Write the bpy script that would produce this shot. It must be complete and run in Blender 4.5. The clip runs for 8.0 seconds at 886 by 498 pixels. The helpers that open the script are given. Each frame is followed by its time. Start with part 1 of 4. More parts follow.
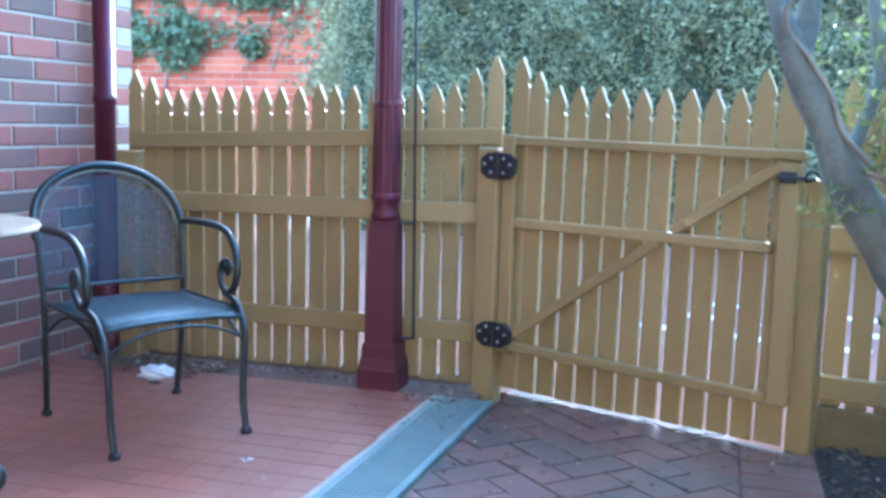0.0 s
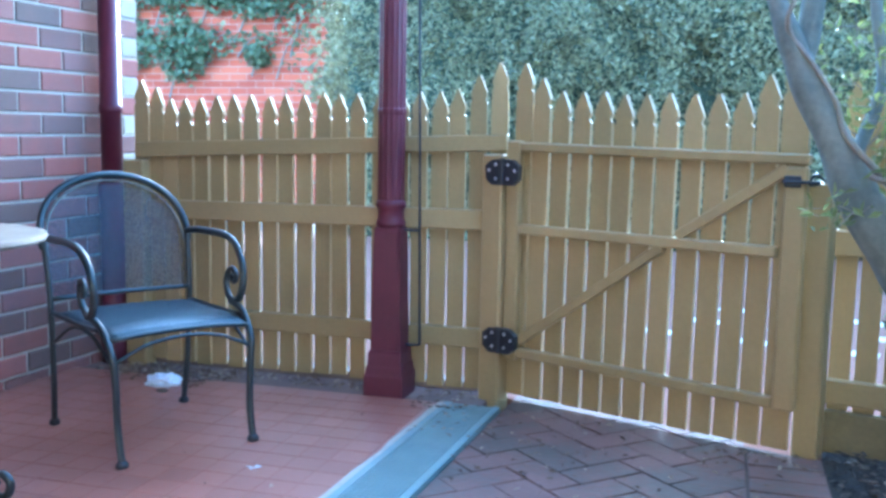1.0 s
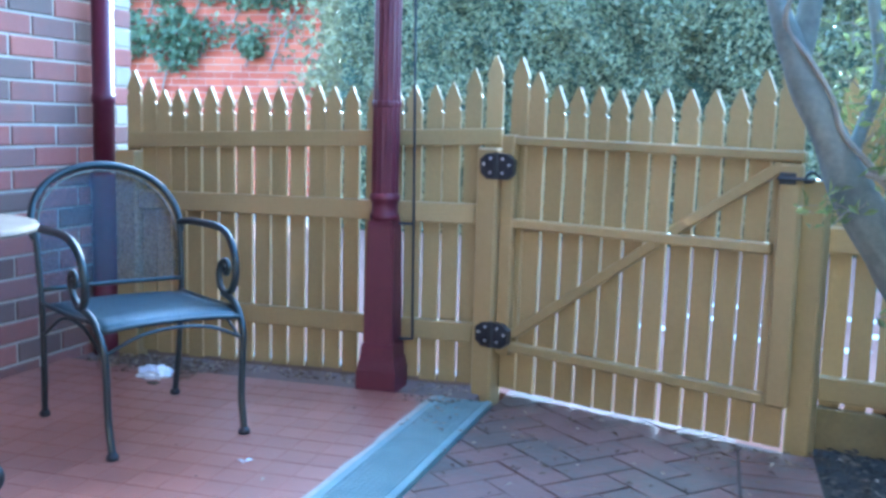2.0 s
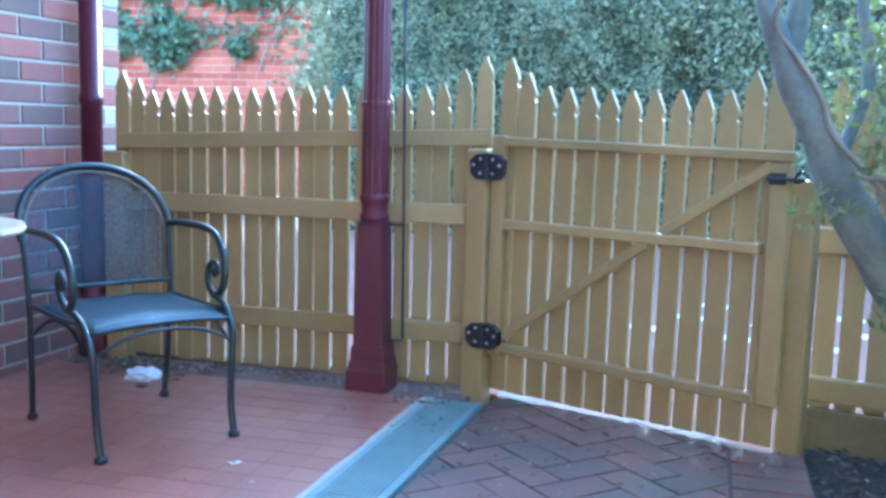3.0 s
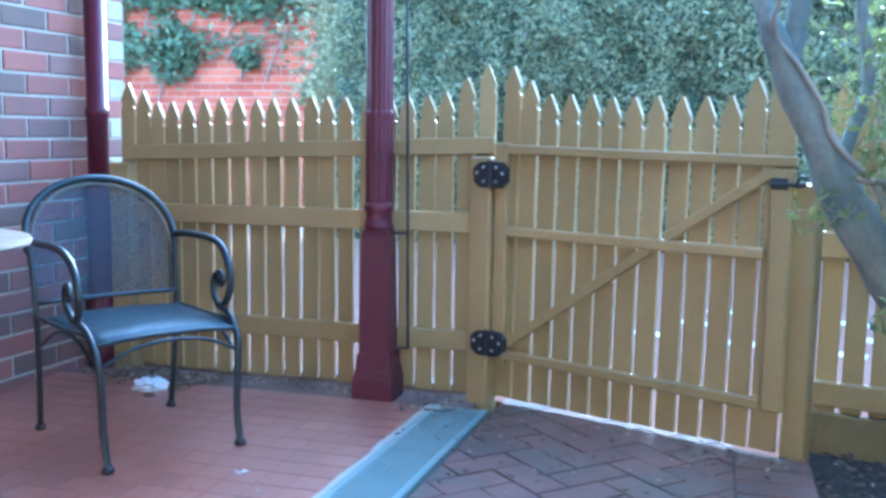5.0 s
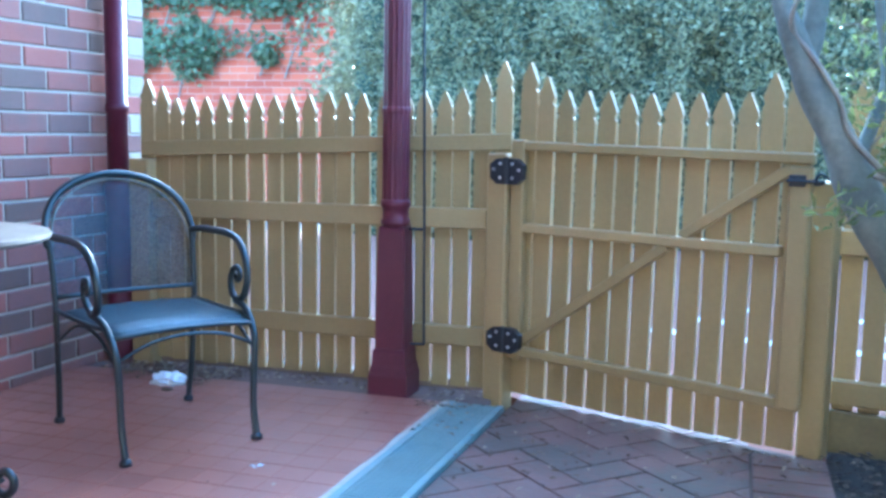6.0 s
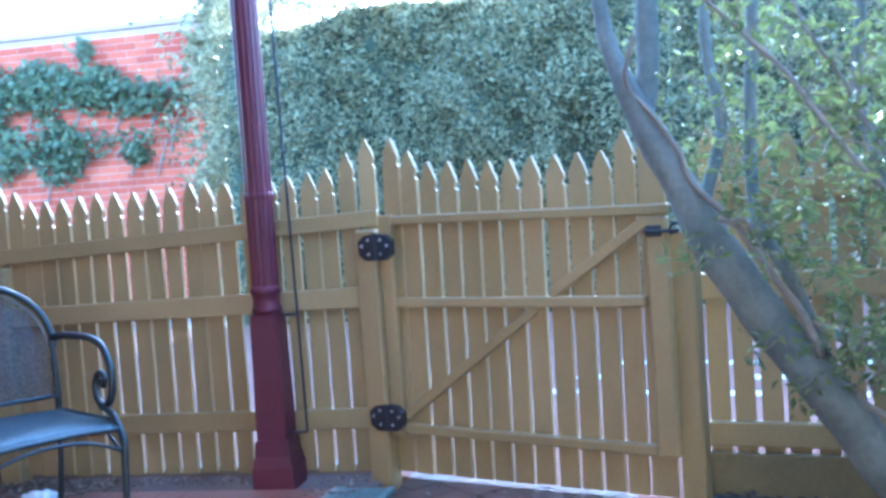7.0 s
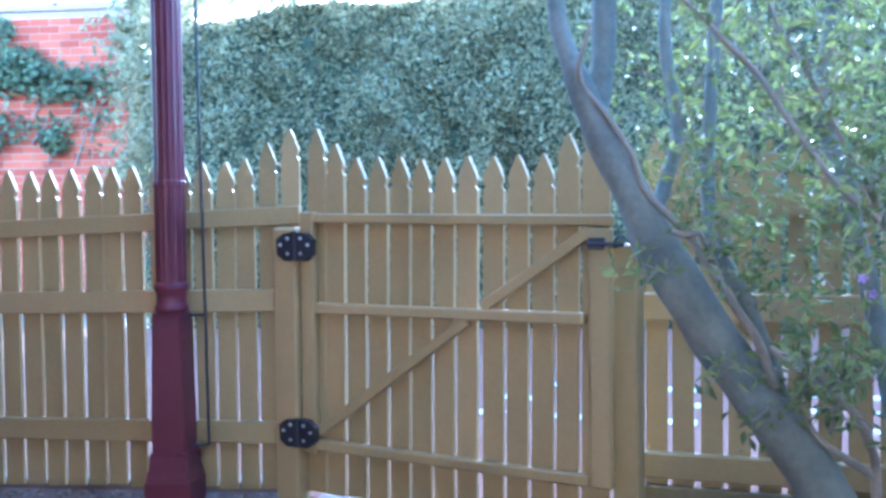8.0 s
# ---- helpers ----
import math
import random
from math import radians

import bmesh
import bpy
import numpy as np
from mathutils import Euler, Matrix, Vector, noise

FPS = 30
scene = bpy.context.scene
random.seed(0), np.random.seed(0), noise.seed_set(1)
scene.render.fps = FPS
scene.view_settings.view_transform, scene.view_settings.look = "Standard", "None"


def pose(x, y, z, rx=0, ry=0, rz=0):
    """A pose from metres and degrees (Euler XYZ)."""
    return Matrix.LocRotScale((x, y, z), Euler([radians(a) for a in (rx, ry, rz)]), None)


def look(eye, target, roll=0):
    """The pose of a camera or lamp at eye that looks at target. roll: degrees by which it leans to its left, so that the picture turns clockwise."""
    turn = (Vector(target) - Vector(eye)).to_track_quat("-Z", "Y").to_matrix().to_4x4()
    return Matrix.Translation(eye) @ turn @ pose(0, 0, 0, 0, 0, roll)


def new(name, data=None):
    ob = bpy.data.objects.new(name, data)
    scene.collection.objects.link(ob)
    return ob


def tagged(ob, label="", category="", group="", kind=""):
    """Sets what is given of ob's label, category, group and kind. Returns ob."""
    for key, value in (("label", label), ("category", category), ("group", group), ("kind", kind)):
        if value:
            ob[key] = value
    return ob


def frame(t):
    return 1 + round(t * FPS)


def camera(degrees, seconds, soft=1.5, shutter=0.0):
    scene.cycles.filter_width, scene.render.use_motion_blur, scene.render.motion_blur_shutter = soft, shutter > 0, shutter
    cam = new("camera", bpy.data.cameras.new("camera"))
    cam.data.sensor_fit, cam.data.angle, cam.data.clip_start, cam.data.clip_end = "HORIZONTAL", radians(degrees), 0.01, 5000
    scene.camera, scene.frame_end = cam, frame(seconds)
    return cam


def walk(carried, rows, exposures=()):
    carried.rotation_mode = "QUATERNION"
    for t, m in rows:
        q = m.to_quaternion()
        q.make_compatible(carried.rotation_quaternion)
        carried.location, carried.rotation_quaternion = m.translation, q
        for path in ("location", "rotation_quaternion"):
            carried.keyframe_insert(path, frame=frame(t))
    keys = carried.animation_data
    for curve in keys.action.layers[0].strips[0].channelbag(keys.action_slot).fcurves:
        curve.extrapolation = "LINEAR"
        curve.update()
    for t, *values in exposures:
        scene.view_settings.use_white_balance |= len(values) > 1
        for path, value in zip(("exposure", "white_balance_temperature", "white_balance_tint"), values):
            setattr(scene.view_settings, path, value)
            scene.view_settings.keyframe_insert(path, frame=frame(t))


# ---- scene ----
LENS = 49.0
cam = camera(LENS, 8.0, soft=3.2)
PATH = [
    (0, 0.0283, -0.1108, 1.0144, 15.923, -7.355, -1.431),
    (0.5, 0.0291, -0.1102, 1.0175, 16.234, -7.474, -1.426),
    (1, 0.0346, -0.1154, 1.0164, 16.260, -6.990, -0.945),
    (1.5, 0.0304, -0.1120, 1.0156, 16.210, -7.287, -1.280),
    (3, 0.0239, -0.0970, 1.0157, 15.279, -7.312, -1.469),
    (3.5, 0.0262, -0.1018, 1.0174, 15.343, -7.164, -1.217),
    (4, 0.0241, -0.0998, 1.0179, 15.549, -7.591, -1.656),
    (5.5, 0.0516, -0.1082, 1.0191, 15.893, -6.587, -0.413),
    (6, 0.0531, -0.1081, 1.0148, 16.832, -7.025, -0.949),
    (6.2, 0.0334, -0.0738, 1.0053, 14.462, -6.422, -1.442),
    (6.5, 0.0885, -0.0496, 0.9983, 12.978, -4.994, 0.247),
    (6.7, 0.1151, -0.0402, 1.0026, 11.464, -3.525, 2.678),
    (7, 0.1317, -0.0656, 1.0021, 10.254, -2.573, 3.977),
    (7.2, 0.1155, -0.0357, 0.9834, 9.030, -2.735, 2.825),
    (7.5, 0.0916, 0.0085, 0.9939, 5.102, -2.106, 4.309),
    (7.8, 0.1126, 0.1133, 0.9843, 5.428, -2.076, 3.438),
    (8, 0.0916, 0.1924, 0.9577, 6.169, -1.861, 0.682),
]
EXPOSURES = [(0, 4.30, 4480, -3), (1.2, 4.32, 4200, -5), (6, 4.32, 4150, -5), (6.6, 4.28, 4100, 0), (8, 4.25, 4130, 3)]
walk(cam, [(t, pose(x, y, z, 90 + pitch, roll, yaw)) for t, x, y, z, yaw, pitch, roll in PATH], EXPOSURES)

# ---- light ----
SUN_ELEV, SUN_AZ = 22.0, 3.0          # azimuth: degrees from +y towards +x
world = bpy.data.worlds.new("sky")
scene.world = world
world.use_nodes = True
wn = world.node_tree
sky = wn.nodes.new("ShaderNodeTexSky")
sky.sky_type, sky.sun_disc = "NISHITA", False
sky.sun_elevation, sky.sun_rotation = radians(SUN_ELEV), radians(SUN_AZ)
sky.dust_density, sky.air_density = 1.5, 1.0
wn.nodes["Background"].inputs[1].default_value = 0.15
wn.links.new(sky.outputs[0], wn.nodes["Background"].inputs[0])
sun = new("sun", bpy.data.lights.new("sun", "SUN"))
sun.data.energy, sun.data.angle, sun.data.color = 1.0, radians(5), (1.0, 0.94, 0.85)
az, el = radians(SUN_AZ), radians(SUN_ELEV)
sun.matrix_world = look((0, 0, 0), (-math.sin(az) * math.cos(el), -math.cos(az) * math.cos(el), -math.sin(el)))


# ---- materials ----
def material(name, stops, scale=8.0, fine=90.0, rough=0.6, metal=0.0, bump=0.2, per="", spread=0.5, spec=0.5,
             bump_scale=None, soft_mix=0.35, translucent=0.0):
    """Noise between colour stops at two scales; per: "object" or "island" shifts the tone piece by piece."""
    m = bpy.data.materials.new(name)
    m.use_nodes = True
    nt = m.node_tree
    n, l = nt.nodes, nt.links
    bsdf = n["Principled BSDF"]
    geo = n.new("ShaderNodeNewGeometry")
    big, small = n.new("ShaderNodeTexNoise"), n.new("ShaderNodeTexNoise")
    big.inputs["Scale"].default_value, small.inputs["Scale"].default_value = scale, fine
    big.inputs["Detail"].default_value, small.inputs["Detail"].default_value = 5, 4
    l.new(geo.outputs["Position"], big.inputs["Vector"])
    l.new(geo.outputs["Position"], small.inputs["Vector"])
    mix = n.new("ShaderNodeMix")
    mix.inputs[0].default_value = soft_mix
    l.new(big.outputs[0], mix.inputs[2])
    l.new(small.outputs[0], mix.inputs[3])
    value = mix.outputs[0]
    if per:
        info = n.new("ShaderNodeObjectInfo")
        source = info.outputs["Random"] if per == "object" else geo.outputs["Random Per Island"]
        mix2 = n.new("ShaderNodeMix")
        mix2.inputs[0].default_value = spread
        l.new(value, mix2.inputs[2])
        l.new(source, mix2.inputs[3])
        value = mix2.outputs[0]
    ramp = n.new("ShaderNodeValToRGB")
    ramp.color_ramp.elements[0].position, ramp.color_ramp.elements[0].color = stops[0][0], (*stops[0][1], 1)
    ramp.color_ramp.elements[1].position, ramp.color_ramp.elements[1].color = stops[-1][0], (*stops[-1][1], 1)
    for pos, col in stops[1:-1]:
        ramp.color_ramp.elements.new(pos).color = (*col, 1)
    l.new(value, ramp.inputs[0])
    l.new(ramp.outputs[0], bsdf.inputs["Base Color"])
    bsdf.inputs["Metallic"].default_value = metal
    bsdf.inputs["Specular IOR Level"].default_value = spec
    rr = n.new("ShaderNodeMapRange")
    rr.inputs[3].default_value, rr.inputs[4].default_value = rough - 0.12, min(1.0, rough + 0.12)
    l.new(small.outputs[0], rr.inputs[0])
    l.new(rr.outputs[0], bsdf.inputs["Roughness"])
    if bump:
        b = n.new("ShaderNodeBump")
        b.inputs["Strength"].default_value, b.inputs["Distance"].default_value = bump, 0.004
        l.new(small.outputs[0], b.inputs["Height"])
        l.new(b.outputs[0], bsdf.inputs["Normal"])
    if translucent:
        tr = n.new("ShaderNodeBsdfTranslucent")
        l.new(ramp.outputs[0], tr.inputs[0])
        ms = n.new("ShaderNodeMixShader")
        ms.inputs[0].default_value = translucent
        out = n["Material Output"]
        l.new(bsdf.outputs[0], ms.inputs[1])
        l.new(tr.outputs[0], ms.inputs[2])
        l.new(ms.outputs[0], out.inputs[0])
    return m


def mesh_cloth(name, colour, cover, rough=0.45):
    """Fine perforated sheet: holes too small to model, as partial cover."""
    m = bpy.data.materials.new(name)
    m.use_nodes = True
    n, l = m.node_tree.nodes, m.node_tree.links
    bsdf, out = n["Principled BSDF"], n["Material Output"]
    bsdf.inputs["Base Color"].default_value = (*colour, 1)
    bsdf.inputs["Roughness"].default_value = rough
    bsdf.inputs["Metallic"].default_value = 0.35
    tc = n.new("ShaderNodeTexCoord")
    wave = n.new("ShaderNodeTexVoronoi")
    wave.inputs["Scale"].default_value = 165
    l.new(tc.outputs["Object"], wave.inputs["Vector"])
    mr = n.new("ShaderNodeMapRange")
    mr.inputs[2].default_value = 0.7
    mr.inputs[3].default_value, mr.inputs[4].default_value = cover - 0.3, min(1.0, cover + 0.25)
    l.new(wave.outputs[0], mr.inputs[0])
    tr, ms = n.new("ShaderNodeBsdfTransparent"), n.new("ShaderNodeMixShader")
    l.new(mr.outputs[0], ms.inputs[0])
    l.new(tr.outputs[0], ms.inputs[1])
    l.new(bsdf.outputs[0], ms.inputs[2])
    l.new(ms.outputs[0], out.inputs[0])
    return m


OCHRE = material("ochre fence paint", [(0.28, (0.262, 0.186, 0.074)), (0.5, (0.333, 0.234, 0.096)), (0.75, (0.405, 0.286, 0.126))], 2.4, 60, 0.5, bump=0.25, per="object", spread=0.25)
# Weathered board tones, darkened further to stand in for the tree's shade.
PLINTH = material("weathered mossy ochre with tree shade", [(0.25, (0.105, 0.085, 0.036)), (0.5, (0.165, 0.125, 0.052)), (0.75, (0.235, 0.172, 0.074))], 5, 70, 0.7, bump=0.4)
MAROON = material("maroon gloss paint", [(0.3, (0.072, 0.012, 0.024)), (0.7, (0.12, 0.022, 0.038))], 6, 120, 0.42, bump=0.1, spec=0.35)
# BRICK and BRICK_STUFF tones desaturated to stand in for haze.
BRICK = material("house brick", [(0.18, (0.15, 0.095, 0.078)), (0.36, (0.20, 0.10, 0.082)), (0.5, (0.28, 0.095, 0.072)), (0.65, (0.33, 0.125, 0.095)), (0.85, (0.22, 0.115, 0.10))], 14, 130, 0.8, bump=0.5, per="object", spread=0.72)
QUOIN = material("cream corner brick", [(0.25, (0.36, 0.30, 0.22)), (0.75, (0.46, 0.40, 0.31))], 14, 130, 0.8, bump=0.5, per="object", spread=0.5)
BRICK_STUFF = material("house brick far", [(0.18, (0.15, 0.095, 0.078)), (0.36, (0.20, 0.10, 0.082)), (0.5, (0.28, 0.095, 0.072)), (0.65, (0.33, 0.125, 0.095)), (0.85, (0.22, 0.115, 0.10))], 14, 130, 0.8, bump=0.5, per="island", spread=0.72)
MORTAR = material("pale mortar", [(0.3, (0.40, 0.345, 0.28)), (0.7, (0.51, 0.45, 0.37))], 20, 200, 0.9, bump=0.6)
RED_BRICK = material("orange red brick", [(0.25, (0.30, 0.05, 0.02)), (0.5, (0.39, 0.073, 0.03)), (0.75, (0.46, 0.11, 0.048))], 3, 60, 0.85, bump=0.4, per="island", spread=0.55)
RED_MORTAR = material("weathered mortar", [(0.3, (0.38, 0.25, 0.19)), (0.7, (0.48, 0.35, 0.28))], 6, 90, 0.9, bump=0.4)
# Tile saturation lowered as well, so some haze sits in the colour.
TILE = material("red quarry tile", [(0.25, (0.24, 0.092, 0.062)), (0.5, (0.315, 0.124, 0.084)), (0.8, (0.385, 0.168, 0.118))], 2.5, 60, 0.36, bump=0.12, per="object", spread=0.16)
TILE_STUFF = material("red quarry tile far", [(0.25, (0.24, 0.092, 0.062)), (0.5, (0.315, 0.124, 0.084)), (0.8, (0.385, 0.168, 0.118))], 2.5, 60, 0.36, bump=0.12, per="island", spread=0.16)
GROUT = material("red grout", [(0.3, (0.29, 0.125, 0.09)), (0.7, (0.38, 0.185, 0.14))], 8, 150, 0.75)
PAVER = material("clay paver", [(0.30, (0.07, 0.054, 0.042)), (0.44, (0.115, 0.078, 0.06)), (0.55, (0.165, 0.082, 0.062)), (0.70, (0.205, 0.112, 0.088))], 3.2, 45, 0.5, bump=0.45, per="object", spread=0.13)
PAVER_STUFF = material("clay paver far", [(0.30, (0.07, 0.054, 0.042)), (0.44, (0.115, 0.078, 0.06)), (0.55, (0.165, 0.082, 0.062)), (0.70, (0.205, 0.112, 0.088))], 2.0, 45, 0.55, bump=0.45, per="island", spread=0.24)
JOINT = material("dark joint sand", [(0.3, (0.07, 0.052, 0.04)), (0.7, (0.13, 0.095, 0.07))], 10, 150, 0.95)
CONCRETE = material("grey concrete", [(0.3, (0.15, 0.105, 0.09)), (0.7, (0.25, 0.185, 0.16))], 5, 90, 0.85, bump=0.4)
LANE = material("pinkish lane paving", [(0.3, (0.19, 0.085, 0.056)), (0.7, (0.26, 0.135, 0.092))], 2, 40, 0.92, bump=0.3, spec=0.1)
EARTH = material("bare earth", [(0.3, (0.10, 0.075, 0.055)), (0.7, (0.17, 0.13, 0.10))], 1.5, 30, 0.95, bump=0.4)
CREAM = material("cream paver", [(0.3, (0.66, 0.58, 0.44)), (0.7, (0.80, 0.73, 0.6))], 6, 80, 0.7, bump=0.3, per="object", spread=0.4)
DRAIN = material("pale green drain plastic", [(0.3, (0.17, 0.23, 0.22)), (0.7, (0.25, 0.31, 0.295))], 8, 110, 0.45, bump=0.2)
# Channel colour darkened to stand in for shade below the grate bars.
DRAIN_SHADE = material("drain channel painted shade", [(0.3, (0.035, 0.05, 0.048)), (0.7, (0.06, 0.08, 0.076))], 8, 110, 0.7)
MULCH = material("dark mulch", [(0.2, (0.02, 0.017, 0.014)), (0.6, (0.06, 0.045, 0.035)), (0.9, (0.17, 0.13, 0.09))], 9, 120, 0.95, bump=0.6, per="island", spread=0.6)
STEEL = material("dark green black powder coat", [(0.3, (0.008, 0.014, 0.015)), (0.7, (0.018, 0.026, 0.028))], 12, 160, 0.38, bump=0.1, spec=0.6)
BLACK = material("black iron", [(0.3, (0.010, 0.012, 0.017)), (0.7, (0.022, 0.024, 0.03))], 15, 160, 0.42, bump=0.2)
SCREW = material("zinc screw", [(0.3, (0.55, 0.55, 0.56)), (0.7, (0.72, 0.72, 0.72))], 30, 200, 0.35, metal=0.8)
TABLE_TOP = material("worn table top", [(0.3, (0.115, 0.088, 0.068)), (0.7, (0.17, 0.135, 0.11))], 7, 90, 0.72, bump=0.2, spec=0.2)
BARK = material("smooth grey bark", [(0.25, (0.085, 0.094, 0.082)), (0.5, (0.155, 0.164, 0.142)), (0.8, (0.26, 0.267, 0.23))], 9, 60, 0.85, bump=0.6)
TWIG = material("brown twig bark", [(0.3, (0.17, 0.145, 0.115)), (0.7, (0.30, 0.26, 0.21))], 12, 90, 0.85, bump=0.4)
# Leaf tones lifted above real foliage; the extra brightness stands in for glare.
HEDGE_LEAF = material("hedge leaf", [(0.15, (0.12, 0.108, 0.055)), (0.42, (0.24, 0.213, 0.105)), (0.7, (0.35, 0.31, 0.165)), (0.95, (0.49, 0.435, 0.27))], 1.3, 12, 0.38, bump=0, per="island", spread=0.55, translucent=0.5)
# Core sheet coloured dark in place of shade inside the hedge.
HEDGE_CORE = material("hedge core painted shade", [(0.3, (0.045, 0.055, 0.032)), (0.7, (0.085, 0.10, 0.06))], 4, 25, 0.95, bump=0.5)
VINE_LEAF = material("vine leaf", [(0.2, (0.11, 0.125, 0.06)), (0.6, (0.19, 0.205, 0.10)), (0.9, (0.29, 0.31, 0.165))], 2, 14, 0.45, bump=0, per="island", spread=0.6, translucent=0.45)
TREE_LEAF = material("tree leaf", [(0.15, (0.095, 0.115, 0.038)), (0.5, (0.16, 0.185, 0.062)), (0.85, (0.27, 0.30, 0.105))], 2, 20, 0.4, bump=0, per="island", spread=0.6, translucent=0.4)
DRY_LEAF = material("dry leaf", [(0.2, (0.10, 0.06, 0.04)), (0.6, (0.24, 0.17, 0.11)), (0.9, (0.50, 0.43, 0.33))], 10, 80, 0.8, bump=0.2, per="island", spread=0.7)
PAPER = material("white crumpled plastic", [(0.3, (0.66, 0.68, 0.72)), (0.7, (0.80, 0.80, 0.82))], 20, 150, 0.5, bump=0.3)
PETAL = material("violet petal", [(0.3, (0.28, 0.16, 0.60)), (0.7, (0.45, 0.30, 0.75))], 20, 100, 0.6, bump=0)
PLASTER = material("painted house render", [(0.3, (0.40, 0.34, 0.28)), (0.7, (0.48, 0.42, 0.35))], 2, 60, 0.85, bump=0.3)
HEM = material("pale worn hem", [(0.3, (0.10, 0.10, 0.085)), (0.7, (0.24, 0.22, 0.17))], 14, 120, 0.7)
CHAIR_BACK = mesh_cloth("perforated back sheet", (0.03, 0.042, 0.055), 0.42)
CHAIR_SEAT = mesh_cloth("perforated seat sheet", (0.044, 0.066, 0.078), 0.80, 0.46)


# ---- builders ----
def link(name, bm, mat, smooth=False):
    me = bpy.data.meshes.new(name)
    bm.normal_update()
    bm.to_mesh(me)
    bm.free()
    me.materials.append(mat)
    if smooth:
        for poly in me.polygons:
            poly.use_smooth = True
    return new(name, me)


def part(name, bm, mat, parent, label="", smooth=False):
    ob = link(name, bm, mat, smooth)
    ob.parent = parent
    if label:
        tagged(ob, label)
    return ob


def thing(name, label, category, m=None, group="", kind=""):
    ob = new(name)
    ob.empty_display_size = 0.1
    if m is not None:
        ob.matrix_world = m
    return tagged(ob, label, category, group, kind)


def box(bm, x0, x1, y0, y1, z0, z1, bevel=0.0, m=None):
    made = bmesh.ops.create_cube(bm, size=1.0, matrix=Matrix.Translation(((x0 + x1) / 2, (y0 + y1) / 2, (z0 + z1) / 2)) @ Matrix.Diagonal((x1 - x0, y1 - y0, z1 - z0, 1)))
    verts = made["verts"]
    if bevel:
        edges = list({e for v in verts for e in v.link_edges})
        res = bmesh.ops.bevel(bm, geom=edges, offset=bevel, segments=1, affect="EDGES", profile=0.5)
        verts = list({v for f in res["faces"] for v in f.verts} | {v for v in verts if v.is_valid})
    if m is not None:
        bmesh.ops.transform(bm, matrix=m, verts=verts)
    return bm


def slab(x0, x1, y0, y1, z0, z1, bevel=0.0, m=None):
    return box(bmesh.new(), x0, x1, y0, y1, z0, z1, bevel, m)


def curve_points(points, per=6):
    """Catmull-Rom through points of equal length (xyz and radius)."""
    pts = [np.array(q, float) for q in points]
    pts = [2 * pts[0] - pts[1]] + pts + [2 * pts[-1] - pts[-2]]
    out = []
    for i in range(1, len(pts) - 2):
        a, b, c, d = pts[i - 1:i + 3]
        for k in range(per):
            t = k / per
            out.append(0.5 * (2 * b + (c - a) * t + (2 * a - 5 * b + 4 * c - d) * t * t + (3 * b - a - 3 * c + d) * t ** 3))
    out.append(pts[-2])
    return out


def tube(bm, points, sides=8, per=6, radius=None, rough=0.0):
    """A swept round bar through (x, y, z, r) points."""
    if radius is not None:
        points = [(*q, radius) for q in points]
    path = curve_points(points, per)
    up, rings = None, []
    for i, q in enumerate(path):
        ahead = Vector(path[min(i + 1, len(path) - 1)][:3]) - Vector(path[max(i - 1, 0)][:3])
        ahead.normalize()
        if up is None:
            up = ahead.orthogonal().normalized()
        up = (up - ahead * up.dot(ahead)).normalized()
        side = ahead.cross(up)
        ring = []
        for k in range(sides):
            a = 2 * math.pi * k / sides
            r = max(q[3], 0.0005)
            if rough:
                r *= 1 + rough * noise.noise(Vector((q[0] * 9 + math.cos(a) * 1.3, q[1] * 9 + math.sin(a) * 1.3, q[2] * 9)))
            ring.append(bm.verts.new(Vector(q[:3]) + (up * math.cos(a) + side * math.sin(a)) * r))
        rings.append(ring)
    for a, b in zip(rings, rings[1:]):
        for k in range(sides):
            bm.faces.new((a[k], a[(k + 1) % sides], b[(k + 1) % sides], b[k]))
    bm.faces.new(rings[0][::-1])
    bm.faces.new(rings[-1])
    return bm


def lathe(bm, profile, sides=20, at=(0, 0), square=False, turn=0.0):
    """A turned (or four-sided) body through (radius, z)."""
    rings = []
    n = 4 if square else sides
    for r, z in profile:
        k = math.sqrt(2) if square else 1
        rings.append([bm.verts.new((at[0] + r * k * math.cos(turn + 2 * math.pi * (i + (0.5 if square else 0)) / n), at[1] + r * k * math.sin(turn + 2 * math.pi * (i + (0.5 if square else 0)) / n), z)) for i in range(n)])
    for a, b in zip(rings, rings[1:]):
        for i in range(n):
            bm.faces.new((a[i], a[(i + 1) % n], b[(i + 1) % n], b[i]))
    bm.faces.new(rings[0][::-1])
    bm.faces.new(rings[-1])
    return bm


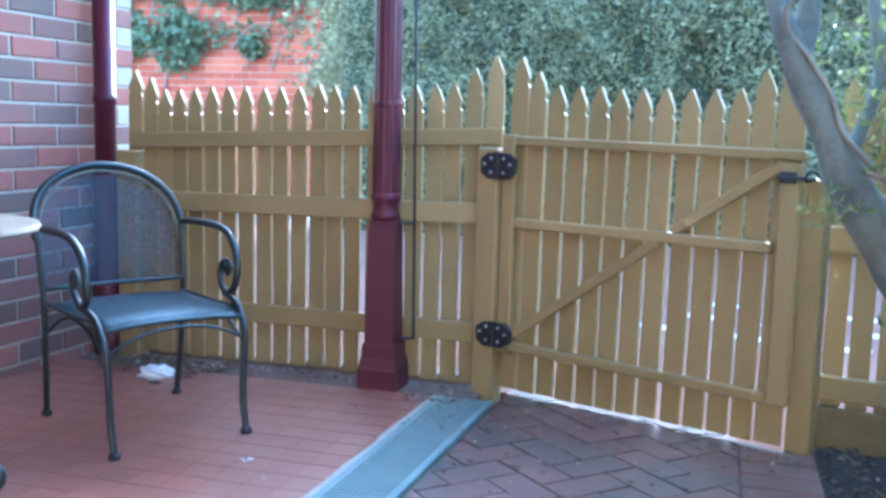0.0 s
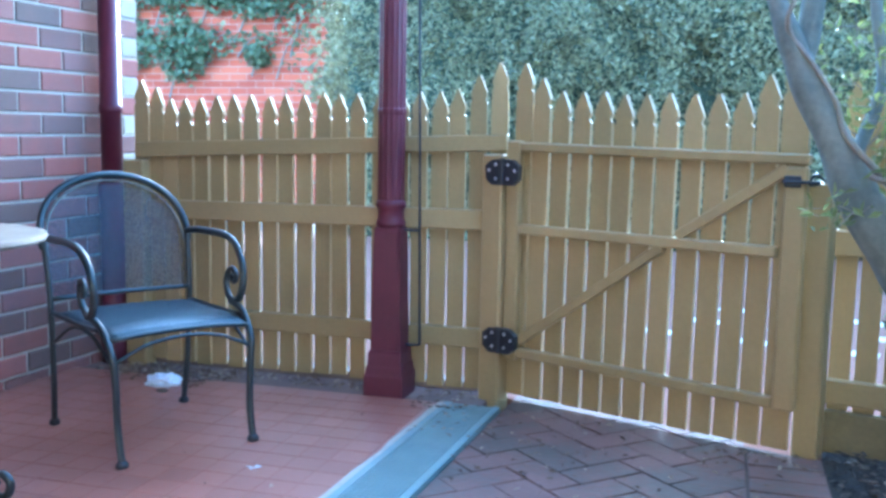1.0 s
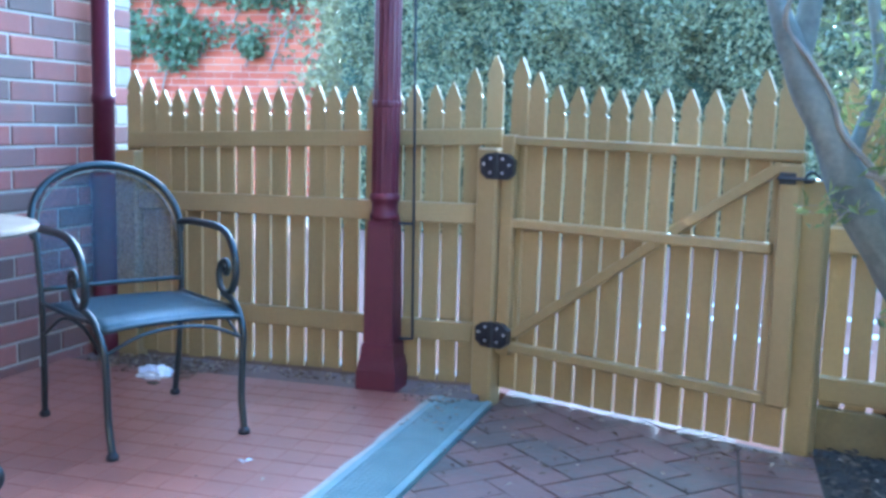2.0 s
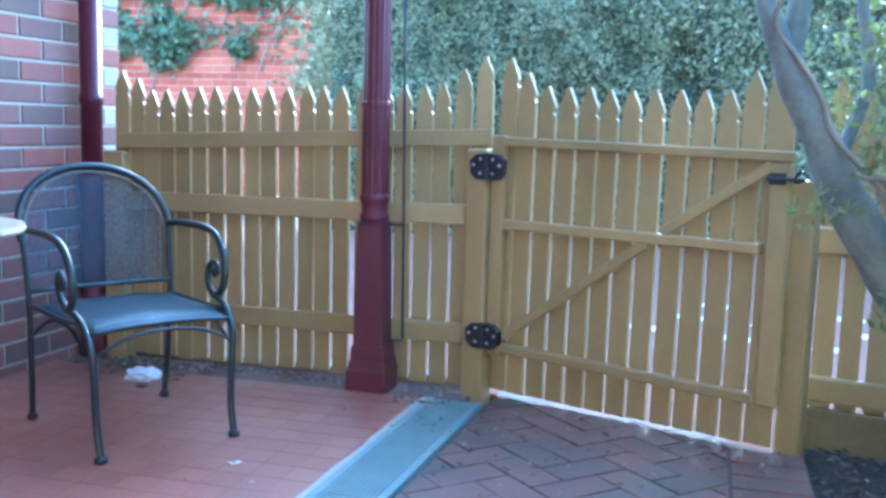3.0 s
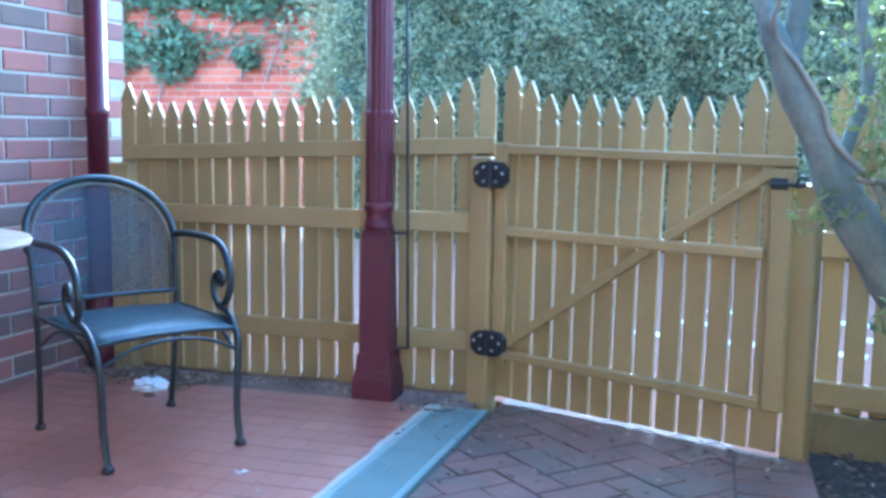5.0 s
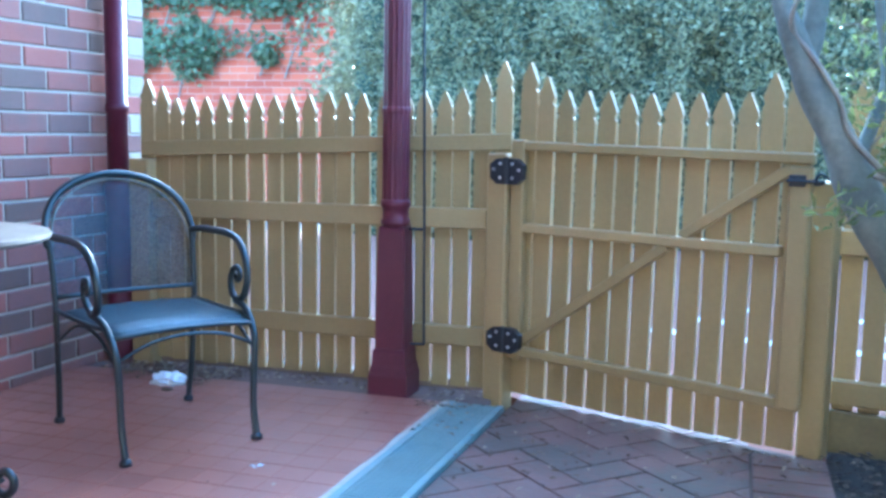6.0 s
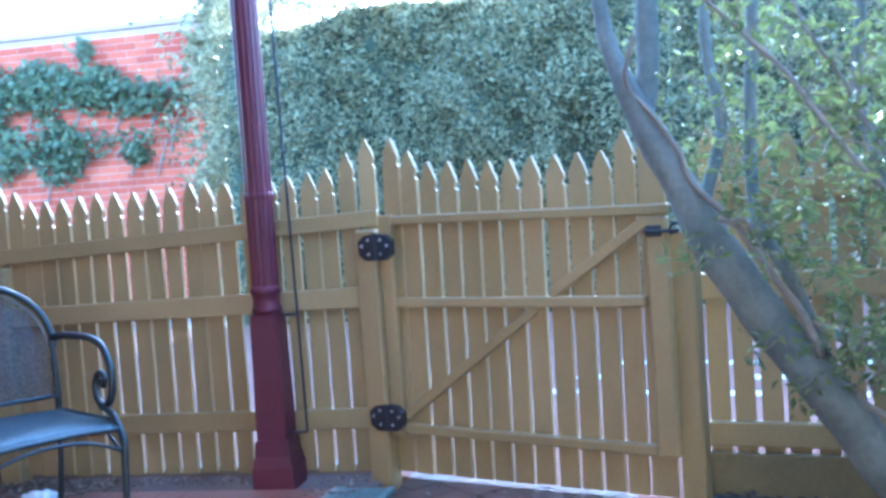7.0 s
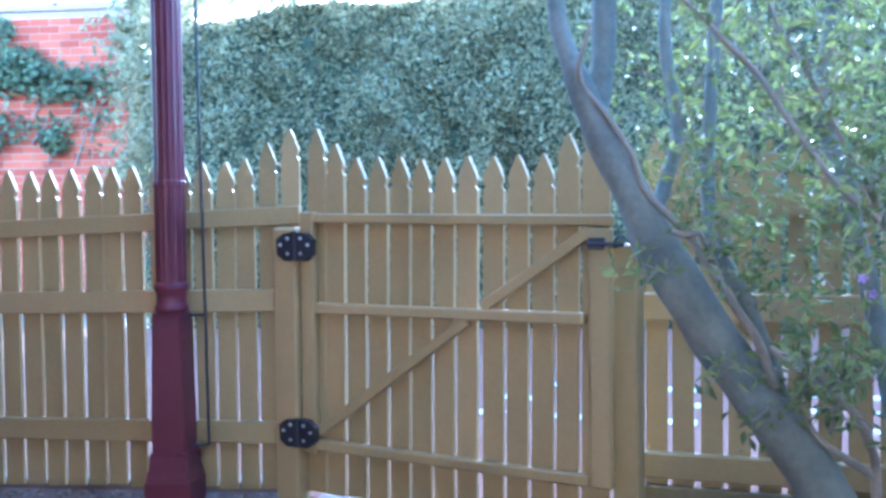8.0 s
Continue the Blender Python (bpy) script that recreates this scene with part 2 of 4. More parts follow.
def leaf_mesh(name, centres, size, mat, seed, normals=None, slim=0.5, droop=0.5):
    """Many four-cornered bent leaves in one mesh."""
    rng = np.random.default_rng(seed)
    n = len(centres)
    a = rng.normal(size=(n, 3))
    if normals is not None:
        a = a * droop + normals
    a /= np.linalg.norm(a, axis=1, keepdims=True)
    b = np.cross(a, rng.normal(size=(n, 3)))
    b /= np.linalg.norm(b, axis=1, keepdims=True)
    c = np.cross(a, b)
    s = (size * rng.uniform(0.6, 1.35, n))[:, None]
    v = np.empty((n, 4, 3))
    v[:, 0], v[:, 2] = centres - b * s * 0.5, centres + b * s * 0.5 - a * s * 0.12
    v[:, 1], v[:, 3] = centres + c * s * slim * 0.5 + a * s * 0.1, centres - c * s * slim * 0.5 + a * s * 0.1
    idx = np.arange(n)[:, None] * 4
    faces = np.concatenate([idx + np.array([[0, 1, 2]]), idx + np.array([[0, 2, 3]])]).tolist()
    me = bpy.data.meshes.new(name)
    me.from_pydata(v.reshape(-1, 3).tolist(), [], faces)
    me.materials.append(mat)
    me.update()
    return new(name, me)


GATE = pose(0, 0, 0, 0, 0, -20)        # the gate stands at 20 degrees to the house

# ---- ground and setting ----
def structure(name, bm, mat, label, category):
    return tagged(link(name, bm, mat), label, category, kind="structure")


def ground_sheet():
    bm = bmesh.new()
    bmesh.ops.create_grid(bm, x_segments=2, y_segments=2, size=900, matrix=Matrix.Translation((0, 0, -0.06)))
    return structure("ground", bm, EARTH, "bare brown earth reaching to the horizon", "ground")


ground_sheet()
def prism(outline, z0, z1):
    bm = bmesh.new()
    top = [bm.verts.new((x, y, z1)) for x, y in outline]
    low = [bm.verts.new((x, y, z0)) for x, y in outline]
    bm.faces.new(top)
    bm.faces.new(low[::-1])
    for i in range(len(outline)):
        j = (i + 1) % len(outline)
        bm.faces.new((top[j], top[i], low[i], low[j]))
    bmesh.ops.recalc_face_normals(bm, faces=bm.faces)
    return bm


structure("lane", prism([(-14, 3.56), (-0.80, 3.56), (-0.80, 3.50), (0.37, 3.074), (0.37, 3.30), (2.6, 2.81), (16, 2.8), (16, 8.6), (-14, 8.6)], -0.2, -0.010), LANE, "pale pinkish lane paving beyond the fence", "paving")
concrete = structure("concrete_strip", slab(-2.6, -0.80, 3.3, 3.56, -0.2, -0.006, 0.004), CONCRETE, "grey concrete strip under the picket fence", "kerb")
SLANT = 0.042
patio = structure("patio_floor", prism([(-2.91, -2.6), (-0.994 - 4.85 * SLANT, -2.6), (-0.994 + 1.05 * SLANT, 3.3), (-2.6, 3.3)], -0.2, -0.0003), GROUT, "red grouted bed of the tiled patio", "floor")
paving = structure("paved_path", prism([(-0.756 - 4.85 * SLANT, -2.6), (0.37, -2.6), (0.37, 3.068), (-0.70, 3.457), (-0.756 + 1.05 * SLANT, 3.3)], -0.2, -0.005), JOINT, "dark jointed bed of the clay paver path", "path")

# house
HOUSE_X, CORNER_Y, COURSE = -2.555, 3.745, 0.0845
house = thing("house", "red and purple face brick house with pale mortar", "house", pose(-2.555, 3.14, 0, 0, 0, -3.5) @ pose(2.555, -3.14, 0))
house_wall = part("wall", slab(HOUSE_X - 0.24, HOUSE_X - 0.006, -2.6, CORNER_Y - 0.004, -0.2, 3.1), MORTAR, house, "pale mortar core of the brick wall")
# Unseen wall, added close behind the camera to cut sky light.
structure("sky_block_behind", slab(-2.95, 2.2, -1.25, -1.0, -0.2, 3.1), PLASTER, "unseen plain wall added behind to block sky light", "wall")
# Another unseen wall; added on the right so less sky reaches the patio.
structure("sky_block_side", slab(2.05, 2.2, -1.0, 2.8, -0.2, 2.3), PLASTER, "unseen plain wall added at the right to block sky light", "wall")

structure("verandah_ceiling", slab(-3.05, -0.95, -2.6, 3.5, 2.75, 2.85), PLASTER, "plain painted verandah ceiling over the patio", "ceiling")
# Unseen slab over the path, added to darken surfaces facing the camera.
structure("overhead_sky_block", slab(-0.95, 2.05, -1.0, 1.15, 2.752, 2.85), PLASTER, "unseen slab added over the path to block overhead light", "ceiling")
# Strip added behind the picket feet to cover the bright line of lane.
structure("lane_hiding_strip", slab(-2.42, -0.86, 3.512, 3.59, -0.05, 0.032, 0.006), CONCRETE, "low concrete strip added behind the pickets to hide the bright lane", "kerb")


# building across the lane
def far_building():
    b = thing("brick_building", "orange red brick building across the lane, partly overgrown", "building")
    x1, y0, top = -4.64, 10.9, 3.38
    part("wall", slab(-14, x1 - 0.006, y0 + 0.006, y0 + 0.4, -0.1, top), RED_MORTAR, b, "pale weathered mortar wall core")
    verts, faces = [], []
    for k in range(int(top / 0.086)):
        z = -0.05 + k * 0.086
        x = x1 - (0.12 if k % 2 else 0.0)
        if k % 2:
            piece(verts, faces, x1 - 0.11, x1, y0, y0 + 0.1, z, z + 0.076)
        while x > -9.6:
            piece(verts, faces, x - 0.23, x, y0, y0 + 0.1, z, z + 0.076)
            x -= 0.24
    me = bpy.data.meshes.new("bricks")
    me.from_pydata(verts, [], faces)
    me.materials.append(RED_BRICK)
    ob = new("bricks", me)
    ob.parent = b
    tagged(ob, "rows of orange red bricks", kind="stuff")
    cap = part("coping", slab(-14, x1 + 0.03, y0 - 0.04, y0 + 0.44, top, top + 0.09, 0.01), RED_MORTAR, b, "weathered mortar coping")
    return b


def piece(verts, faces, x0, x1, y0, y1, z0, z1):
    """A brick without its back, for joined walls and floors."""
    i = len(verts)
    verts += [(x0, y0, z0), (x1, y0, z0), (x1, y1, z0), (x0, y1, z0), (x0, y0, z1), (x1, y0, z1), (x1, y1, z1), (x0, y1, z1)]
    faces += [(i, i + 1, i + 5, i + 4), (i + 1, i + 2, i + 6, i + 5), (i + 3, i, i + 4, i + 7), (i + 4, i + 5, i + 6, i + 7), (i, i + 3, i + 2, i + 1)]


far_building()
low_wall = thing("low_brick_wall", "low orange red brick wall beside the building", "wall")
part("core", slab(-4.62, -4.30, 10.75, 10.98, -0.1, 1.64), RED_MORTAR, low_wall, "weathered mortar core")
v_, f_ = [], []
for k_ in range(20):
    for j_ in range(2):
        xa = -4.62 + j_ * 0.165
        piece(v_, f_, xa, xa + 0.155, 10.742, 10.8, k_ * 0.086 - 0.05, k_ * 0.086 + 0.026)
me_ = bpy.data.meshes.new("bricks")
me_.from_pydata(v_, [], f_)
me_.materials.append(RED_BRICK)
ob_ = new("bricks", me_)
ob_.parent = low_wall
tagged(ob_, "rows of orange red bricks", kind="stuff")


# ---- planting beyond the lane ----
def hedge():
    h = thing("hedge", "dense clipped green hedge with small leaves behind the lane", "hedge")
    rng = np.random.default_rng(5)
    bm = bmesh.new()
    bmesh.ops.create_grid(bm, x_segments=60, y_segments=20, size=0.5)
    for v in bm.verts:
        x, z = -3.6 + (v.co.x + 0.5) * 13.6, (v.co.y + 0.5)
        top = 3.22 + 0.10 * noise.noise(Vector((x * 0.8, 3, 0))) + 0.14 * min(1, max(0, (x + 2.6) / 2.6))
        y = 8.75 + 0.30 * noise.noise(Vector((x * 0.9, z * 2.2, 7))) + 0.25 * z
        v.co = Vector((x, y + 0.08, -0.1 + z * (top - 0.24)))
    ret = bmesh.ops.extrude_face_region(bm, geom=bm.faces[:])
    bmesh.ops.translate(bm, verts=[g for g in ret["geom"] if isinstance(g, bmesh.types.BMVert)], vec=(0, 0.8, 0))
    part("core", bm, HEDGE_CORE, h, "solid core coloured as the shade between the leaves", smooth=True)
    n = 105000
    x = rng.uniform(-3.7, 9.5, n)
    u = rng.uniform(0, 1, n) ** 0.85
    top = np.array([3.20 + 0.10 * noise.noise(Vector((a * 0.8, 3, 0))) + 0.14 * min(1, max(0, (a + 2.6) / 2.6)) + 0.24 * noise.noise(Vector((a * 4, 9, 0))) + 0.12 * noise.noise(Vector((a * 11, 5, 0))) for a in x])
    z = u * top
    lump = np.array([noise.noise(Vector((a * 0.9, b * 2.2, 7))) * 0.38 + noise.noise(Vector((a * 3.1, b * 9, 2))) * 0.30 for a, b in zip(x, u)])
    y = 8.70 + lump + 0.25 * u - rng.exponential(0.07, n)
    c = np.stack([x, y, z], 1)
    nrm = np.tile(np.array([[0.0, -0.7, 0.5]]), (n, 1))
    leaves = leaf_mesh("leaves", c, 0.054, HEDGE_LEAF, 6, nrm, 0.6, 0.75)
    leaves.parent = h
    tagged(leaves, "small dull green leaves", kind="stuff")
    m = 7500
    xs = rng.uniform(-3.4, 9.3, m)
    zs = np.array([3.20 + 0.10 * noise.noise(Vector((a * 0.8, 3, 0))) + 0.14 * min(1, max(0, (a + 2.6) / 2.6)) for a in xs]) + 0.16 * np.array([noise.noise(Vector((a * 4, 9, 0))) for a in xs]) + rng.exponential(0.10, m)
    c2 = np.stack([xs, 8.95 + rng.normal(0, 0.2, m), zs], 1)
    tips = leaf_mesh("shoots", c2, 0.065, HEDGE_LEAF, 8, None, 0.55)
    tips.parent = h
    tagged(tips, "loose shoots along the hedge top", kind="stuff")


hedge()


def vine():
    vn = thing("wall_vine", "green climbing vine in clumps on the brick building", "vine")
    rng = np.random.default_rng(11)
    blobs = [(-6.71, 2.75, 0.44, 0.32, 900), (-7.5, 2.7, 0.44, 0.46, 900), (-6.05, 2.7, 0.44, 0.26, 780), (-5.53, 2.55, 0.44, 0.23, 420), (-5.07, 2.54, 0.41, 0.2, 198), (-6.55, 1.97, 0.39, 0.38, 780), (-7.29, 2.01, 0.36, 0.33, 540), (-5.53, 1.87, 0.17, 0.15, 198), (-6.09, 2.06, 0.29, 0.2, 102), (-6.1, 3.15, 0.11, 0.15, 72), (-5.61, 2.07, 0.36, 0.13, 54), (-4.97, 2.26, 0.24, 0.25, 36), (-5.11, 2.0, 0.32, 0.25, 36)]
    cs = []
    for x, z, rx, rz, n in blobs:
        a, r = rng.uniform(0, 2 * np.pi, n), np.sqrt(rng.uniform(0, 1, n))
        cs.append(np.stack([x + rx * r * np.cos(a) * rng.uniform(0.7, 1.2, n), 10.86 - rng.exponential(0.07, n), z + rz * r * np.sin(a) * rng.uniform(0.7, 1.3, n)], 1))
    c = np.concatenate(cs)
    nrm = np.tile(np.array([[0.0, -0.8, 0.4]]), (len(c), 1))
    lv = leaf_mesh("leaves", c, 0.078, VINE_LEAF, 12, nrm, 0.75, 0.6)
    lv.parent = vn
    tagged(lv, "broad green vine leaves", kind="stuff")
    for k, (x, z, rx, rz, n) in enumerate(blobs):
        bm = bmesh.new()
        tube(bm, [(x - rx * 0.6, 10.87, max(0.0, z - rz * 1.6), 0.012), (x - rx * 0.1, 10.86, z, 0.009), (x + rx * 0.5, 10.87, z + rz * 0.6, 0.004)], 5)
        part("stem", bm, TWIG, vn)


vine()

side = thing("creeper", "grey green creeper hanging over the corner of the brick building", "creeper")
rng_ = np.random.default_rng(21)
n_ = 5200
zz = rng_.uniform(1.3, 3.85, n_)
xx = -4.42 + np.abs(rng_.normal(0.12, 0.36, n_)) + 0.06 * np.sin(zz * 4)
yy = 10.5 - rng_.exponential(0.25, n_)
lv_ = leaf_mesh("leaves", np.stack([xx, yy, zz], 1), 0.085, HEDGE_LEAF, 22, np.tile(np.array([[0.2, -0.7, 0.4]]), (n_, 1)), 0.6, 0.7)
lv_.parent = side
tagged(lv_, "dull green creeper leaves", kind="stuff")
bm_ = bmesh.new()
tube(bm_, [(-4.15, 10.55, -0.1, 0.05), (-4.1, 10.5, 1.2, 0.04), (-4.2, 10.5, 2.5, 0.03), (-4.15, 10.5, 3.5, 0.012)], 7)
part("stem", bm_, TWIG, side)


# ---- picket fence and gate ----
def picket_mesh(name, width, height, thick):
    """A picket with a notched spear head; its foot at z = 0."""
    h = width / 2
    half = [(h, 0), (h, height - 0.105), (h * 0.80, height - 0.098), (h * 0.80, height - 0.089), (h * 0.99, height - 0.078), (h * 0.90, height - 0.062), (h * 0.45, height - 0.026), (h * 0.17, height - 0.006), (h * 0.12, height)]
    ring = half + [(-a, z) for a, z in half[::-1]]
    bm = bmesh.new()
    front = [bm.verts.new((a, 0, z)) for a, z in ring]
    back = [bm.verts.new((a, thick, z)) for a, z in ring]
    bm.faces.new(front)
    bm.faces.new(back[::-1])
    for i in range(len(ring)):
        j = (i + 1) % len(ring)
        bm.faces.new((front[j], front[i], back[i], back[j]))
    bm.normal_update()
    me = bpy.data.meshes.new(name)
    bmesh.ops.recalc_face_normals(bm, faces=bm.faces)
    bm.to_mesh(me)
    bm.free()
    me.materials.append(OCHRE)
    return me


def put_picket(parent, cache, x, y, z0, top, width=0.064, thick=0.019, lean=0.0):
    key = (round(top - z0, 2), width)
    if key not in cache:
        cache[key] = picket_mesh("picket", width, key[0], thick)
    ob = new("picket", cache[key])
    ob.parent = parent
    ob.matrix_local = pose(x, y, z0, 0, lean, 0)
    return ob


rng = random.Random(4)
cache = {}
FENCE_Y = 3.485
fence = thing("picket_fence", "ochre painted wooden picket fence with three rails", "fence", group="picket fence bays")


def sag(x):
    """The fence's top sinks a little towards the house."""
    return 0.037 * (-1.04 - x)


def fence_rail(parent, x0, x1, z0, z1, y0, y1, name="rail", drop=1.0):
    bm = slab(x0, x1, y0, y1, z0, z1, 0.004)
    for v in bm.verts:
        v.co.z -= sag(v.co.x) * drop
    part(name, bm, OCHRE, parent)


fence_rail(fence, -2.345, -0.755, 0.930, 0.994, FENCE_Y - 0.036, FENCE_Y - 0.002)
fence_rail(fence, -2.30, -0.846, 0.638, 0.716, FENCE_Y - 0.036, FENCE_Y - 0.002, drop=0.2)
fence_rail(fence, -2.30, -0.846, 0.182, 0.258, FENCE_Y - 0.036, FENCE_Y - 0.002, drop=-0.1)
part("end_post", slab(-2.40, -2.305, FENCE_Y - 0.05, FENCE_Y + 0.05, -0.05, 0.872, 0.006), OCHRE, fence, "square ochre end post")
xs = [-0.790, -0.879, -0.957, -1.033, -1.109, -1.190, -1.275, -1.362, -1.443, -1.518, -1.595, -1.670, -1.747, -1.827, -1.906, -1.984, -2.058, -2.131, -2.201, -2.273, -2.339]
for i, x in enumerate(xs):
    top = 1.163 - sag(x) * 0.78
    top += {0: 0.100, 1: 0.058, 2: 0.002, 20: 0.078, 19: 0.046}.get(i, 0.0)
    put_picket(fence, cache, x + rng.uniform(-0.002, 0.002), FENCE_Y, 0.014 + rng.uniform(-0.005, 0.008), top + rng.uniform(-0.004, 0.004), lean=rng.uniform(-0.3, 0.4))

gate_post = thing("hinge_post", "square ochre hinge post of the gate", "post", GATE)
part("shaft", slab(-1.960, -1.872, 2.925, 3.005, -0.05, 0.930, 0.006), OCHRE, gate_post)
# Slab added behind the seam to keep lane light out of it.
part("stop_batten", slab(-1.888, -1.858, 3.006, 3.02, 0.03, 0.93, 0.002), OCHRE, gate_post)
latch_post = thing("latch_post", "square ochre latch post of the gate", "post", GATE)
part("shaft", slab(-0.806, -0.726, 3.02, 3.10, -0.05, 0.872, 0.006), OCHRE, latch_post)

gate = thing("gate", "closed ochre picket gate with a diagonal brace", "gate", GATE)
GY0, GY1 = 2.948, 2.984


def gate_rail(name, x0, x1, z0, z1, fall):
    """A rail that drops a little towards the latch."""
    bm = slab(x0, x1, GY0, GY1, z0, z1, 0.005)
    for v in bm.verts:
        v.co.z -= fall * (v.co.x - x0) / (x1 - x0)
    part(name, bm, OCHRE, gate)


part("hinge_stile", slab(-1.868, -1.812, GY0, GY1, 0.160, 0.982, 0.005), OCHRE, gate)
part("latch_stile", slab(-0.855, -0.784, GY0, GY1, 0.152, 0.923, 0.008), OCHRE, gate)
gate_rail("top_rail", -1.812, -0.780, 0.942, 0.977, 0.016)
gate_rail("middle_rail", -1.812, -0.868, 0.639, 0.675, 0.004)
gate_rail("bottom_rail", -1.812, -0.855, 0.174, 0.210, 0.020)


def brace(x0, z0, x1, z1):
    length, a = math.hypot(x1 - x0, z1 - z0), math.degrees(math.atan2(z1 - z0, x1 - x0))
    part("brace", slab(0, length, GY0 + 0.003, GY1, -0.018, 0.018, 0.004, pose(x0, 0, z0, 0, -a, 0)), OCHRE, gate)


brace(-1.806, 0.236, -1.250, 0.637)
brace(-1.199, 0.677, -0.842, 0.918)
gx = [-1.835, -1.757, -1.675, -1.592, -1.511, -1.431, -1.352, -1.269, -1.183, -1.099, -1.017, -0.936, -0.849]
for i, x in enumerate(gx):
    top = {0: 1.258, 1: 1.209, 2: 1.162, 11: 1.202, 12: 1.245}.get(i, 1.156 - 0.0009 * i)
    put_picket(gate, cache, x + rng.uniform(-0.002, 0.002), GY1 + 0.001, 0.020 - 0.0004 * i + rng.uniform(-0.002, 0.002), top + rng.uniform(-0.002, 0.002), width=0.084 if i == 12 else 0.068, lean=0.75 + rng.uniform(-0.12, 0.12))


def hinge(z):
    h = thing("hinge", "black iron strap hinge with zinc screws", "hinge", GATE @ pose(-1.870, 2.925, z) @ Matrix.Diagonal((1.2, 1.0, 1.08, 1.0)), group="gate hinges")
    for sgn, name in ((-1, "post_leaf"), (1, "gate_leaf")):
        bm = bmesh.new()
        ring = [(0.006, -0.046), (0.035, -0.046), (0.058, -0.026), (0.060, 0.02), (0.036, 0.040), (0.006, 0.043)]
        front = [bm.verts.new((sgn * a, -0.006, b)) for a, b in ring]
        back = [bm.verts.new((sgn * a, 0.0 if sgn < 0 else 0.022, b)) for a, b in ring]
        bm.faces.new(front), bm.faces.new(back[::-1])
        for i in range(len(ring)):
            j = (i + 1) % len(ring)
            bm.faces.new((front[j], front[i], back[i], back[j]))
        bmesh.ops.recalc_face_normals(bm, faces=bm.faces)
        leaf = part(name, bm, BLACK, h)
        for a, b in ((0.022, 0.024), (0.046, 0.004), (0.022, -0.024)):
            sb = bmesh.new()
            bmesh.ops.create_cone(sb, cap_ends=True, segments=10, radius1=0.0055, radius2=0.004, depth=0.004, matrix=pose(sgn * a, -0.008, b, 90))
            part("screw", sb, SCREW, leaf, "bright zinc screw head")
    kb = bmesh.new()
    tube(kb, [(0, -0.004, -0.046), (0, -0.004, 0), (0, -0.004, 0.046)], 8, 2, 0.0075)
    part("pin", kb, BLACK, h)


hinge(0.867), hinge(0.236)

latch = thing("gate_latch", "dark grey metal slide latch on the gate", "latch", GATE)
part("bar", slab(-0.858, -0.742, GY0 - 0.010, GY0 - 0.001, 0.870, 0.881, 0.003), BLACK, latch)
kb = bmesh.new()
tube(kb, [(-0.772, GY0 + 0.075, 0.868), (-0.772, GY0 - 0.004, 0.868), (-0.768, GY0 - 0.014, 0.886), (-0.755, GY0 - 0.014, 0.900), (-0.742, GY0 - 0.004, 0.892), (-0.742, GY0 + 0.075, 0.872)], 7, 4, 0.0045)
part("keeper", kb, BLACK, latch, smooth=True)
part("plate", slab(-0.852, -0.800, GY0 - 0.006, GY0 - 0.0005, 0.858, 0.894, 0.002), BLACK, latch)

# fence bay on the other side of the gate
bay_m = pose(0.375, 3.236, 0, 0, 0, -12.4)
bay = thing("picket_fence", "ochre painted picket fence bay above a plinth board", "fence", bay_m, group="picket fence bays")
part("rail", slab(-0.02, 2.3, 0, 0.035, 0.948, 1.014, 0.005), OCHRE, bay)
part("rail", slab(-0.02, 2.3, 0, 0.035, 0.632, 0.717, 0.005), OCHRE, bay)
part("rail", slab(-0.02, 2.3, 0, 0.035, 0.142, 0.224, 0.005), OCHRE, bay)
part("plinth_board", slab(-0.02, 2.3, -0.002, 0.03, -0.05, 0.120, 0.004), PLINTH, bay, "weathered ochre plinth board with tree shade in its colour")
for i in range(27):
    top = 1.175 + {0: 0.02}.get(i, 0.0)
    put_picket(bay, cache, 0.038 + 0.0842 * i + rng.uniform(-0.003, 0.003), 0.036, 0.06, top + rng.uniform(-0.004, 0.004), width=0.066, lean=rng.uniform(-0.3, 0.3))


